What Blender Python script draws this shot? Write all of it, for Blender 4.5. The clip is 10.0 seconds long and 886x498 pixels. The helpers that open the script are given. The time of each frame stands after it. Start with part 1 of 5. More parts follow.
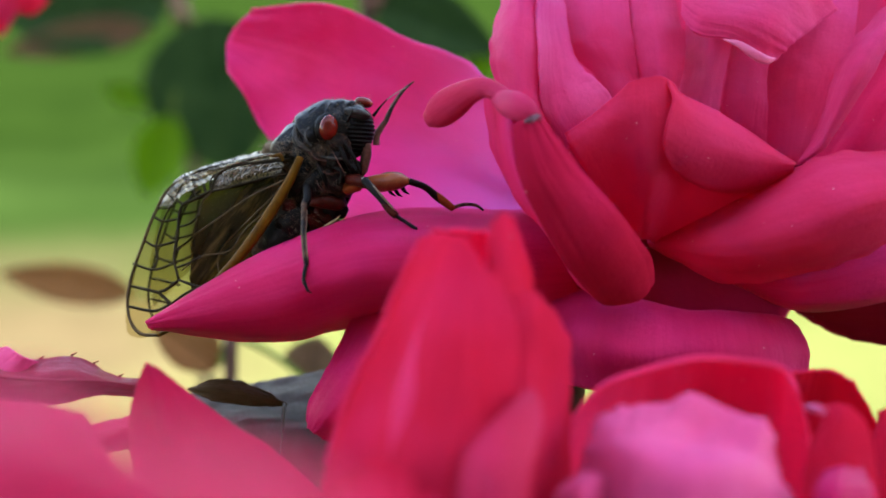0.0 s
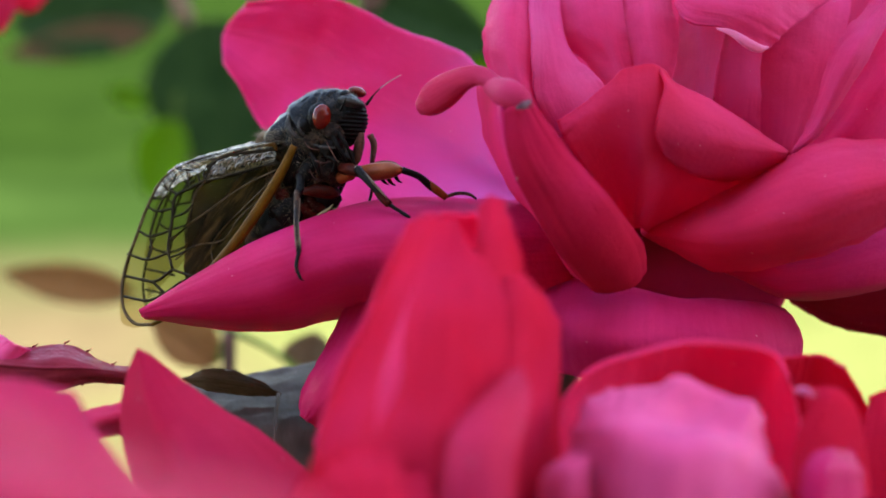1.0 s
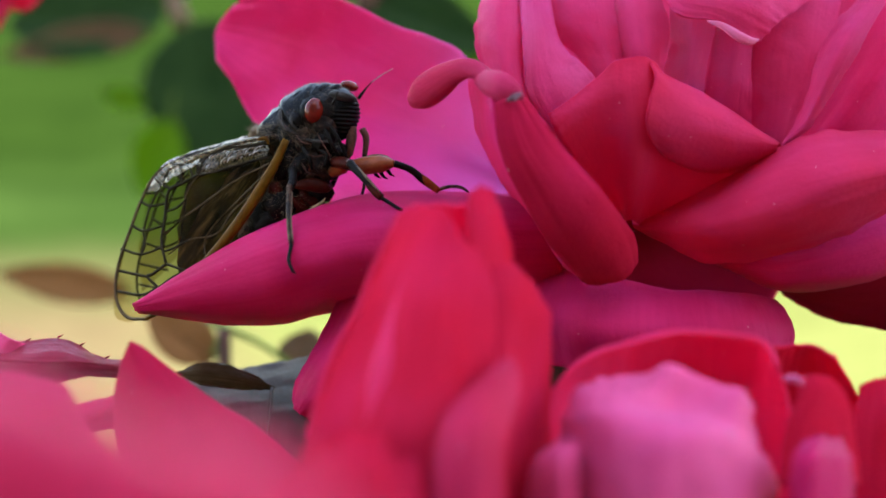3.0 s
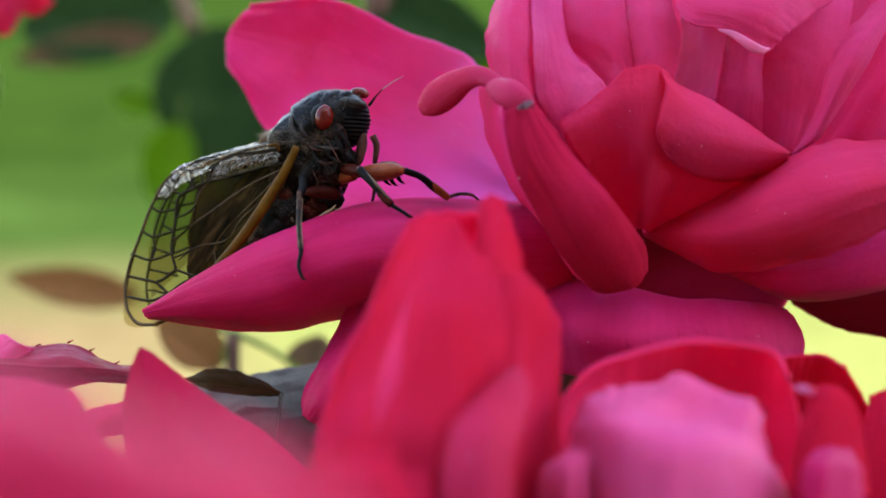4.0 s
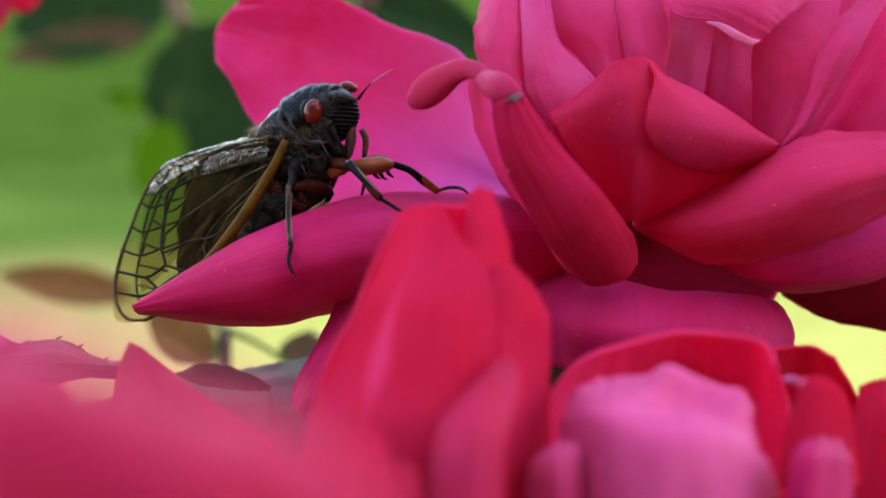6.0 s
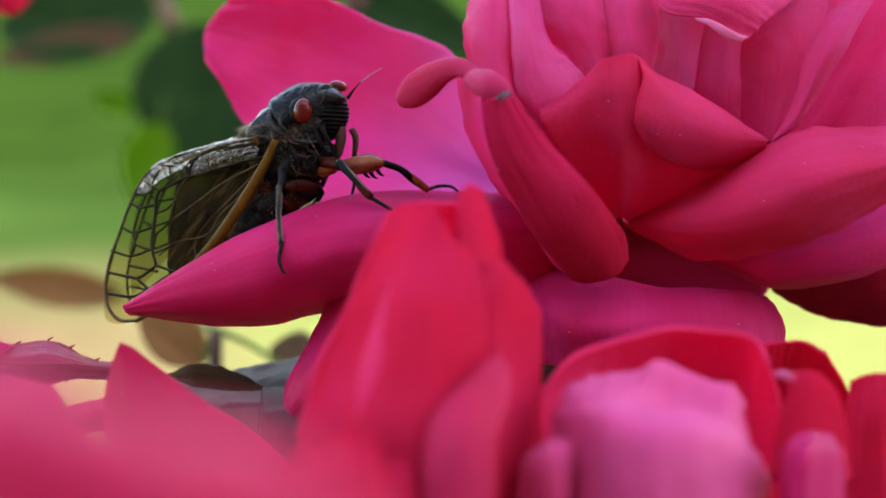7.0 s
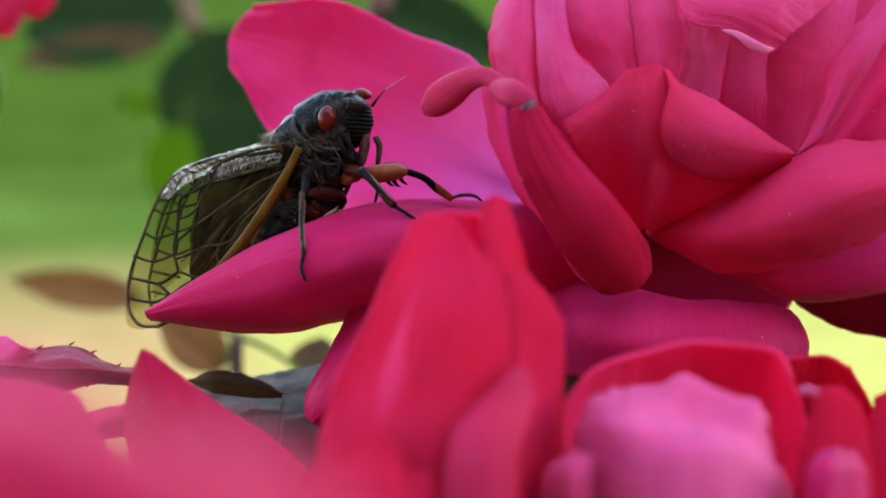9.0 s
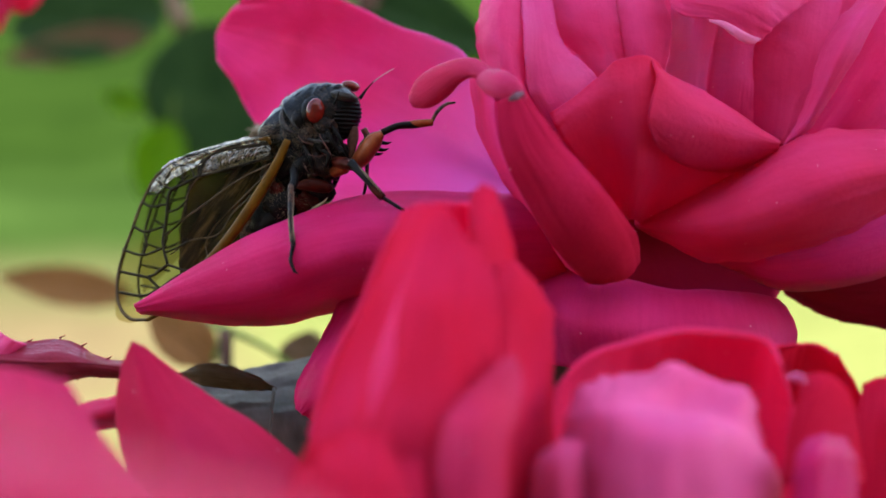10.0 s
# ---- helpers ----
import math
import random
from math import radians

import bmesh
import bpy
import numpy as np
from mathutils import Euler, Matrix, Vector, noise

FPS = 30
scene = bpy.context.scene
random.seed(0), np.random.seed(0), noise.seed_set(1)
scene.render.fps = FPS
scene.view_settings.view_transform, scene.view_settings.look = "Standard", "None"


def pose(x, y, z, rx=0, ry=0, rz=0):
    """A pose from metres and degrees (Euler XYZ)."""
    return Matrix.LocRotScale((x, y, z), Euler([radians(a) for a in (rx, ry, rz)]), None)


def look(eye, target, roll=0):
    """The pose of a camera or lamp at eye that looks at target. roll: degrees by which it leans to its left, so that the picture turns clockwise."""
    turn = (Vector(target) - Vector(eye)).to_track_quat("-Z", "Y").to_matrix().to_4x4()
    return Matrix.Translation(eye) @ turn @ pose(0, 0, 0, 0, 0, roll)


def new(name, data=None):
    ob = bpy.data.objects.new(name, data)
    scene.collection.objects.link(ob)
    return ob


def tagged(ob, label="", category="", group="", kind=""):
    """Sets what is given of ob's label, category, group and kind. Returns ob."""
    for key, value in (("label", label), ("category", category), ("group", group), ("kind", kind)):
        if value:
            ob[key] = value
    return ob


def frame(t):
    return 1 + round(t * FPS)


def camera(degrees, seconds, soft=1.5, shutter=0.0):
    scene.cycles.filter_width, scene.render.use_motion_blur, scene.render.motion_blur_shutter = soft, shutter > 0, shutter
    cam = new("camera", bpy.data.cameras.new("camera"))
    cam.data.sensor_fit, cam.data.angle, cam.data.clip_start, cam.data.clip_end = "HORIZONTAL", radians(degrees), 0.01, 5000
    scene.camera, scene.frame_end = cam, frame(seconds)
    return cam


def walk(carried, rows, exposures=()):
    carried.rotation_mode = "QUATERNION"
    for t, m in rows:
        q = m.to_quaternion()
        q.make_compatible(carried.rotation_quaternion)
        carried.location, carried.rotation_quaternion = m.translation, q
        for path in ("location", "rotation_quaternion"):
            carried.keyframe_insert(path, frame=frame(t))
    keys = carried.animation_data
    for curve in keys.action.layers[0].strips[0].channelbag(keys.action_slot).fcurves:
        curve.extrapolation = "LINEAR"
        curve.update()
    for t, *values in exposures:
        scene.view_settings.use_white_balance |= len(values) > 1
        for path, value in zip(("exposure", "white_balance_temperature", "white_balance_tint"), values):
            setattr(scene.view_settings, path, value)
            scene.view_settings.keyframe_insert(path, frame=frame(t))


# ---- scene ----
# The blooms are laid out in millimetres round the insect: x across, y away from the viewer, z up.
# REF sets that layout 0.72 m over the lawn, looked down on by 12 degrees.
MM = 0.001
REF = pose(0, 0, 0.72, -12, 0, 0)


def view(x, y, z, yaw, pitch, roll):
    """A camera pose 200 mm before the insect, moved by x, y, z millimetres and turned by degrees."""
    return REF @ pose(x * MM, (y - 200) * MM, z * MM, 0, 0, yaw) @ pose(0, 0, 0, 90 + pitch) @ pose(0, 0, 0, 0, 0, roll)


cam = camera(29.3, 10.0, soft=1.7)
cam.data.dof.use_dof = True
cam.data.dof.focus_distance = 0.2
cam.data.dof.aperture_fstop = 18.0
walk(cam, [
    (0, view(-1.55, 0.21, 2.20, -0.21, -0.25, 0.06)),
    (0.5, view(1.85, -0.36, -1.84, -0.26, 0.03, -0.60)),
    (0.7, view(1.20, -0.20, -1.20, -0.70, -0.15, -0.40)),
    (1, view(0.00, 0.00, 0.00, -0.00, 0.00, -0.00)),
    (1.5, view(0.40, -0.26, -0.50, -0.60, -0.15, -0.46)),
    (2, view(1.00, -0.42, -0.85, 0.06, 0.03, -0.20)),
    (2.5, view(0.80, -0.59, -1.02, -0.39, 0.01, -0.49)),
    (2.7, view(0.62, -0.58, -1.27, -0.08, 0.09, -0.23)),
    (3.8, view(0.99, -0.70, -0.24, -0.04, -0.00, -0.24)),
    (4, view(0.58, -0.56, -0.79, 0.24, 0.24, 0.07)),
    (4.5, view(0.56, -0.83, -0.73, -0.15, 0.18, -0.26)),
    (5, view(0.31, -0.28, -0.84, 0.28, 0.23, 0.02)),
    (5.5, view(1.26, -0.78, -1.17, 0.05, 0.09, -0.25)),
    (6.8, view(0.27, 0.11, -1.11, -0.08, 0.21, -0.21)),
    (7, view(0.90, -0.53, -1.40, -0.33, 0.14, -0.66)),
    (7.5, view(0.64, -0.06, -0.19, 0.22, 0.16, -0.00)),
    (8, view(0.76, -0.10, -1.28, -0.08, 0.20, -0.37)),
    (8.5, view(0.53, 0.09, -0.14, 0.30, 0.20, -0.02)),
    (9, view(0.67, 0.09, -0.93, 0.37, 0.32, -0.00)),
    (9.5, view(0.49, 0.24, -1.65, 0.24, 0.39, -0.06)),
    (10, view(0.54, -0.36, -1.50, -0.04, 0.19, -0.37)),
], [(0, 3.12, 7500, 12), (10, 3.12, 7500, 12)])

# ---- light: blue sky, sun kept off the bed by an added wall out of view ----
SUN_UP, SUN_TURN = 48, 165
world = bpy.data.worlds.new("sky")
scene.world = world
world.use_nodes = True
wn = world.node_tree.nodes
sky = wn.new("ShaderNodeTexSky")
sky.sky_type = "NISHITA"
sky.sun_disc = False
sky.sun_elevation = radians(SUN_UP)
sky.sun_rotation = radians(SUN_TURN)
wn["Background"].inputs["Strength"].default_value = 0.15
world.node_tree.links.new(sky.outputs[0], wn["Background"].inputs["Color"])
sun = new("sun", bpy.data.lights.new("sun", "SUN"))
sun.data.energy = 3.0
sun.data.angle = radians(0.5)
sun.data.color = (1.0, 0.95, 0.86)
a, e = radians(SUN_TURN), radians(SUN_UP)
sun.matrix_world = look((0, 0, 10), Vector((0, 0, 10)) - Vector((math.sin(a) * math.cos(e), math.cos(a) * math.cos(e), math.sin(e))))


# ---- materials ----
def material(name):
    m = bpy.data.materials.new(name)
    m.use_nodes = True
    nt = m.node_tree
    return m, nt.nodes, nt.links, nt.nodes["Principled BSDF"]


def node(nodes, kind, **inputs):
    n = nodes.new("ShaderNode" + kind)
    for key, value in inputs.items():
        n.inputs[key.replace("_", " ")].default_value = value
    return n


def ramp(nodes, stops):
    r = nodes.new("ShaderNodeValToRGB")
    els = r.color_ramp.elements
    while len(els) < len(stops):
        els.new(0.5)
    for el, (at, col) in zip(els, stops):
        el.position = at
        el.color = (*col, 1)
    return r


def stretched(nodes, links, scale, source="UV"):
    tc = nodes.new("ShaderNodeTexCoord")
    mp = nodes.new("ShaderNodeMapping")
    mp.inputs["Scale"].default_value = scale
    links.new(tc.outputs[source], mp.inputs["Vector"])
    return mp.outputs["Vector"]


def petal_material(name, deep, bright, through_light, gloss, pale_foot=0.0, foot_end=0.42, thin=0.33, veining=0.3):
    """Velvety petal: fine veins along its length, soft blotches, pollen specks, light passing through."""
    m, n, l, b = material(name)
    veins = node(n, "TexNoise", Scale=1.0, Detail=5.0, Roughness=0.7, Distortion=0.3)
    l.new(stretched(n, l, (46, 3.0, 1)), veins.inputs["Vector"])
    place = stretched(n, l, (1, 1, 1), "Object")
    blot = node(n, "TexNoise", Scale=110.0, Detail=4.0)
    l.new(place, blot.inputs["Vector"])
    half = node(n, "Math")
    half.operation = "MULTIPLY"
    half.inputs[1].default_value = 1 - veining
    l.new(blot.outputs["Fac"], half.inputs[0])
    add = node(n, "Math")
    add.operation = "MULTIPLY_ADD"
    add.inputs[1].default_value = veining
    l.new(veins.outputs["Fac"], add.inputs[0])
    l.new(half.outputs[0], add.inputs[2])
    col = ramp(n, [(0.35, deep), (0.65, bright)])
    l.new(add.outputs[0], col.inputs["Fac"])
    cells = node(n, "TexVoronoi", Scale=420.0)
    l.new(place, cells.inputs["Vector"])
    speck = ramp(n, [(0.03, (1, 1, 1)), (0.045, (0, 0, 0))])
    l.new(cells.outputs["Distance"], speck.inputs["Fac"])
    dust = n.new("ShaderNodeMix")
    dust.data_type = "RGBA"
    dust.inputs["B"].default_value = (0.75, 0.45, 0.5, 1)
    l.new(speck.outputs["Color"], dust.inputs["Factor"])
    foot = n.new("ShaderNodeMix")
    foot.data_type = "RGBA"
    foot.inputs["B"].default_value = (0.76, 0.17, 0.6, 1)
    uv = n.new("ShaderNodeSeparateXYZ")
    l.new(stretched(n, l, (1, 1, 1)), uv.inputs[0])
    near_foot = n.new("ShaderNodeMapRange")
    near_foot.interpolation_type = "SMOOTHSTEP"
    near_foot.inputs["From Min"].default_value = foot_end
    near_foot.inputs["From Max"].default_value = 0.0
    near_foot.inputs["To Max"].default_value = pale_foot
    l.new(uv.outputs["Y"], near_foot.inputs["Value"])
    l.new(near_foot.outputs[0], foot.inputs["Factor"])
    # violet wash painted in for the sky's sheen on the petals
    tide = node(n, "TexNoise", Scale=55.0, Detail=3.0, Distortion=0.6)
    l.new(place, tide.inputs["Vector"])
    wash = ramp(n, [(0.42, (0, 0, 0)), (0.66, (0.45, 0.45, 0.45))])
    l.new(tide.outputs["Fac"], wash.inputs["Fac"])
    violet = n.new("ShaderNodeMix")
    violet.data_type = "RGBA"
    violet.inputs["B"].default_value = (bright[0] * 0.9, bright[1] * 1.05, bright[2] * 1.28 + 0.02, 1)
    l.new(wash.outputs["Color"], violet.inputs["Factor"])
    l.new(col.outputs["Color"], violet.inputs["A"])
    l.new(violet.outputs["Result"], foot.inputs["A"])
    l.new(foot.outputs["Result"], dust.inputs["A"])
    l.new(dust.outputs["Result"], b.inputs["Base Color"])
    fine = node(n, "TexNoise", Scale=1500.0, Detail=5.0, Roughness=0.65)
    l.new(place, fine.inputs["Vector"])
    low_relief = node(n, "Bump", Strength=veining * 0.45, Distance=0.0011)
    l.new(veins.outputs["Fac"], low_relief.inputs["Height"])
    bump = node(n, "Bump", Strength=0.5, Distance=0.00025)
    l.new(fine.outputs["Fac"], bump.inputs["Height"])
    l.new(low_relief.outputs["Normal"], bump.inputs["Normal"])
    l.new(bump.outputs["Normal"], b.inputs["Normal"])
    b.inputs["Roughness"].default_value = 0.5
    b.inputs["Specular IOR Level"].default_value = gloss
    b.inputs["Sheen Weight"].default_value = gloss * 0.4
    b.inputs["Sheen Roughness"].default_value = 0.35
    b.inputs["Sheen Tint"].default_value = (1, 0.5, 0.7, 1)
    tr = n.new("ShaderNodeBsdfTranslucent")
    tr.inputs["Color"].default_value = (*through_light, 1)
    l.new(bump.outputs["Normal"], tr.inputs["Normal"])
    mix = node(n, "MixShader", Fac=thin)
    l.new(b.outputs[0], mix.inputs[1])
    l.new(tr.outputs[0], mix.inputs[2])
    l.new(mix.outputs[0], n["Material Output"].inputs["Surface"])
    return m


def mottled(name, stops, scale, rough, bump=0.3, depth=0.0003, metal=0.0, spec=0.05):
    """Surface whose colour wanders between the stops at two scales, with fine relief."""
    m, n, l, b = material(name)
    big = node(n, "TexNoise", Scale=scale, Detail=6.0, Roughness=0.65)
    l.new(stretched(n, l, (1, 1, 1), "Object"), big.inputs["Vector"])
    col = ramp(n, stops)
    l.new(big.outputs["Fac"], col.inputs["Fac"])
    small = node(n, "TexNoise", Scale=scale * 6, Detail=4.0)
    l.new(stretched(n, l, (1, 1, 1), "Object"), small.inputs["Vector"])
    bm_ = node(n, "Bump", Strength=bump, Distance=depth)
    l.new(small.outputs["Fac"], bm_.inputs["Height"])
    l.new(col.outputs["Color"], b.inputs["Base Color"])
    l.new(bm_.outputs["Normal"], b.inputs["Normal"])
    b.inputs["Roughness"].default_value = rough
    b.inputs["Metallic"].default_value = metal
    b.inputs["Specular IOR Level"].default_value = spec
    return m


def leaf_material(name, dark, light, rough, gloss=0.03):
    m, n, l, b = material(name)
    wave = node(n, "TexNoise", Scale=1.0, Detail=5.0)
    l.new(stretched(n, l, (5, 9, 1)), wave.inputs["Vector"])
    col = ramp(n, [(0.3, dark), (0.75, light)])
    l.new(wave.outputs["Fac"], col.inputs["Fac"])
    l.new(col.outputs["Color"], b.inputs["Base Color"])
    fine = node(n, "TexVoronoi", Scale=1.0)
    l.new(stretched(n, l, (18, 30, 1)), fine.inputs["Vector"])
    bump = node(n, "Bump", Strength=0.25, Distance=0.0003)
    l.new(fine.outputs["Distance"], bump.inputs["Height"])
    l.new(bump.outputs["Normal"], b.inputs["Normal"])
    b.inputs["Roughness"].default_value = rough
    b.inputs["Specular IOR Level"].default_value = gloss
    tr = n.new("ShaderNodeBsdfTranslucent")
    tr.inputs["Color"].default_value = (light[0] * 1.6, light[1] * 1.8, light[2] * 0.6, 1)
    mix = node(n, "MixShader", Fac=0.25)
    l.new(b.outputs[0], mix.inputs[1])
    l.new(tr.outputs[0], mix.inputs[2])
    l.new(mix.outputs[0], n["Material Output"].inputs["Surface"])
    return m


PETAL = petal_material("petal_magenta", (0.6, 0.013, 0.09), (0.8, 0.034, 0.19), (0.92, 0.027, 0.16), 0.06, thin=0.4)
PETAL_RED = petal_material("petal_crimson", (0.6, 0.02, 0.085), (0.8, 0.052, 0.168), (0.95, 0.05, 0.17), 0.015, thin=0.55)
PETAL_PALE = petal_material("petal_pink", (0.6, 0.034, 0.138), (0.78, 0.09, 0.245), (0.88, 0.06, 0.2), 0.1)
PETAL_CRIMSON = petal_material("petal_deep_red", (0.46, 0.009, 0.033), (0.65, 0.021, 0.065), (0.9, 0.018, 0.058), 0.0, thin=0.42, veining=0.45)
PETAL_DARK = petal_material("petal_dark_red", (0.52, 0.019, 0.07), (0.7, 0.037, 0.118), (0.86, 0.022, 0.098), 0.02, thin=0.43)
# darker petal copy; shade of undersides and cavities is in its colour
PETAL_SHADED = petal_material("petal_shaded", (0.33, 0.0065, 0.026), (0.48, 0.013, 0.044), (0.6, 0.01, 0.04), 0.0, thin=0.18, veining=0.12)
PETAL_LILAC = petal_material("petal_lilac_foot", (0.58, 0.012, 0.1), (0.77, 0.037, 0.2), (0.86, 0.03, 0.165), 0.09, 0.85, 0.6)
PETAL_MID = petal_material("petal_rose", (0.54, 0.024, 0.125), (0.7, 0.072, 0.24), (0.88, 0.072, 0.27), 0.05, thin=0.52)
# darker purple petal copy; its lower tone stands in for shade
PETAL_PURPLE_DIM = petal_material("petal_purple_dim", (0.46, 0.009, 0.075), (0.67, 0.028, 0.155), (0.84, 0.014, 0.11), 0.05, thin=0.42, veining=0.4)
PETAL_DUSTY = petal_material("petal_dusty_pink", (0.47, 0.013, 0.055), (0.62, 0.032, 0.09), (0.73, 0.026, 0.078), 0.015)
PETAL_BLUSH = petal_material("petal_blush", (0.58, 0.046, 0.19), (0.75, 0.12, 0.34), (0.9, 0.13, 0.38), 0.08, thin=0.5)
PETAL_TIP = petal_material("petal_rolled_tip", (0.36, 0.012, 0.045), (0.52, 0.028, 0.08), (0.6, 0.02, 0.07), 0.02, thin=0.2, veining=0.5)
SCAR = mottled("petal_scar", [(0.3, (0.09, 0.03, 0.045)), (0.7, (0.2, 0.1, 0.13))], 900, 0.7)
LIP = petal_material("petal_lip", (0.62, 0.08, 0.22), (0.75, 0.2, 0.38), (0.85, 0.12, 0.28), 0.1)
LEAF = leaf_material("leaf_green", (0.01, 0.03, 0.008), (0.026, 0.054, 0.016), 0.45)
LEAF_LIGHT = leaf_material("leaf_light_green", (0.065, 0.15, 0.004), (0.1, 0.22, 0.008), 0.45)
LEAF_BROWN = leaf_material("leaf_bronze", (0.17, 0.075, 0.025), (0.26, 0.115, 0.042), 0.5)
LEAF_RED = leaf_material("leaf_young_red", (0.2, 0.013, 0.03), (0.32, 0.034, 0.06), 0.35, 0.08)
LEAF_OLIVE = leaf_material("leaf_olive", (0.07, 0.04, 0.02), (0.115, 0.066, 0.034), 0.4)
LEAF_GREY = leaf_material("leaf_grey_green", (0.05, 0.032, 0.026), (0.11, 0.078, 0.064), 0.5, 0.018)
STEM = mottled("stem", [(0.3, (0.05, 0.026, 0.022)), (0.7, (0.11, 0.055, 0.048))], 400, 0.5)
BARK = mottled("bark_reddish", [(0.3, (0.09, 0.045, 0.035)), (0.7, (0.18, 0.095, 0.075))], 300, 0.6)
STEM_GREEN = mottled("stem_green", [(0.3, (0.06, 0.1, 0.02)), (0.7, (0.12, 0.18, 0.03))], 400, 0.45)
SHELL = mottled("shell_slate", [(0.38, (0.001, 0.001, 0.001)), (0.48, (0.004, 0.0042, 0.0046)), (0.56, (0.02, 0.02, 0.021)), (0.62, (0.005, 0.0045, 0.004)), (0.74, (0.055, 0.048, 0.04))], 480, 0.3, 0.5, 0.0002, spec=0.1)
TAWNY = mottled("shell_tawny", [(0.3, (0.04, 0.015, 0.011)), (0.7, (0.15, 0.066, 0.046))], 700, 0.4, 0.4, 0.0002, spec=0.08)
SHELL_BLACK = mottled("shell_black", [(0.3, (0.0012, 0.001, 0.0008)), (0.75, (0.009, 0.006, 0.0045))], 900, 0.35, 0.5, 0.0002, spec=0.06)
SHELL_BROWN = mottled("shell_brown", [(0.36, (0.004, 0.0025, 0.002)), (0.5, (0.02, 0.009, 0.005)), (0.6, (0.1, 0.047, 0.024)), (0.72, (0.035, 0.016, 0.01))], 900, 0.38, 0.9, 0.0004, spec=0.12)
SHELL_RED = mottled("shell_russet", [(0.3, (0.012, 0.002, 0.0015)), (0.7, (0.06, 0.008, 0.004))], 600, 0.4, 0.4, 0.0002)
ORANGE = mottled("shell_orange", [(0.3, (0.12, 0.018, 0.006)), (0.75, (0.3, 0.075, 0.024))], 500, 0.3, 0.3, 0.0002, spec=0.2)
AMBER = mottled("vein_amber", [(0.3, (0.05, 0.02, 0.0015)), (0.75, (0.125, 0.055, 0.005))], 400, 0.4, 0.3, 0.0002)
EYE = mottled("eye_red", [(0.3, (0.06, 0.0035, 0.0015)), (0.7, (0.17, 0.012, 0.005))], 500, 0.13, 0.05, 0.0001, spec=0.2)
VEIN = mottled("vein_dark", [(0.3, (0.007, 0.005, 0.0025)), (0.7, (0.026, 0.017, 0.009))], 600, 0.5, spec=0.03)
VEIN_TAN = mottled("vein_tan", [(0.3, (0.035, 0.021, 0.01)), (0.7, (0.1, 0.064, 0.034))], 600, 0.5, spec=0.04)
HAIR = mottled("hair_pale", [(0.3, (0.08, 0.055, 0.035)), (0.7, (0.26, 0.19, 0.12))], 600, 0.5, spec=0.2)
SHELL_TAN = mottled("shell_tan", [(0.3, (0.08, 0.05, 0.03)), (0.7, (0.22, 0.15, 0.1))], 900, 0.5)
SHELL_RUST = mottled("shell_rust", [(0.3, (0.1, 0.016, 0.005)), (0.7, (0.24, 0.055, 0.016))], 600, 0.45, 0.4, 0.0002)
RIM = mottled("shell_rim", [(0.3, (0.012, 0.011, 0.01)), (0.7, (0.06, 0.053, 0.046))], 900, 0.45, 0.8, 0.0002)
WHITE = mottled("joint_pale", [(0.3, (0.2, 0.18, 0.16)), (0.7, (0.4, 0.36, 0.33))], 900, 0.5)
PALE = mottled("skin_cream", [(0.3, (0.16, 0.12, 0.06)), (0.7, (0.32, 0.26, 0.14))], 600, 0.5)


def membrane(name, tint, clear, rough, ior, skin, shine_most=0.0):
    """Thin clear wing skin: mostly see-through, with a wrinkled gloss."""
    m, n, l, b = material(name)
    tp = n.new("ShaderNodeBsdfTransparent")
    tp.inputs["Color"].default_value = (*tint, 1)
    gl = node(n, "BsdfGlossy", Roughness=rough)
    gl.inputs["Color"].default_value = (0.95, 0.84, 0.68, 1)
    crinkle = node(n, "TexNoise", Scale=650.0, Detail=4.0)
    l.new(stretched(n, l, (1, 1, 1), "Object"), crinkle.inputs["Vector"])
    bump = node(n, "Bump", Strength=0.8, Distance=0.0008)
    l.new(crinkle.outputs["Fac"], bump.inputs["Height"])
    l.new(bump.outputs["Normal"], gl.inputs["Normal"])
    fr = node(n, "Fresnel", IOR=ior)
    l.new(bump.outputs["Normal"], fr.inputs["Normal"])
    sh = node(n, "MixShader")
    if shine_most:
        folds = node(n, "TexNoise", Scale=1.0, Detail=3.0)
        l.new(stretched(n, l, (5, 30, 1)), folds.inputs["Vector"])
        shine = ramp(n, [(0.42, (0.04, 0.04, 0.04)), (0.64, (shine_most, shine_most, shine_most))])
        l.new(folds.outputs["Fac"], shine.inputs["Fac"])
        l.new(shine.outputs["Color"], sh.inputs["Fac"])
        # pale streaks in the base colour stand for glints on the folds
        glint_tone = ramp(n, [(0.42, (skin[0] * 0.3, skin[1] * 0.27, skin[2] * 0.22)), (0.62, (skin[0] * 2.2, skin[1] * 2.2, skin[2] * 2.2))])
        l.new(folds.outputs["Fac"], glint_tone.inputs["Fac"])
        l.new(glint_tone.outputs["Color"], b.inputs["Base Color"])
    else:
        l.new(fr.outputs[0], sh.inputs["Fac"])
    l.new(tp.outputs[0], sh.inputs[1])
    l.new(gl.outputs[0], sh.inputs[2])
    b.inputs["Base Color"].default_value = (*skin, 1)
    b.inputs["Specular IOR Level"].default_value = 0.12
    b.inputs["Roughness"].default_value = 0.4
    mix = node(n, "MixShader", Fac=clear)
    l.new(b.outputs[0], mix.inputs[1])
    l.new(sh.outputs[0], mix.inputs[2])
    l.new(mix.outputs[0], n["Material Output"].inputs["Surface"])
    return m


WING = membrane("wing_clear", (0.66, 0.6, 0.43), 0.96, 0.2, 1.02, (0.012, 0.01, 0.005))
WING_ROOF = membrane("wing_glossy", (0.44, 0.35, 0.22), 0.6, 0.26, 1.6, (0.14, 0.11, 0.07), 0.36)


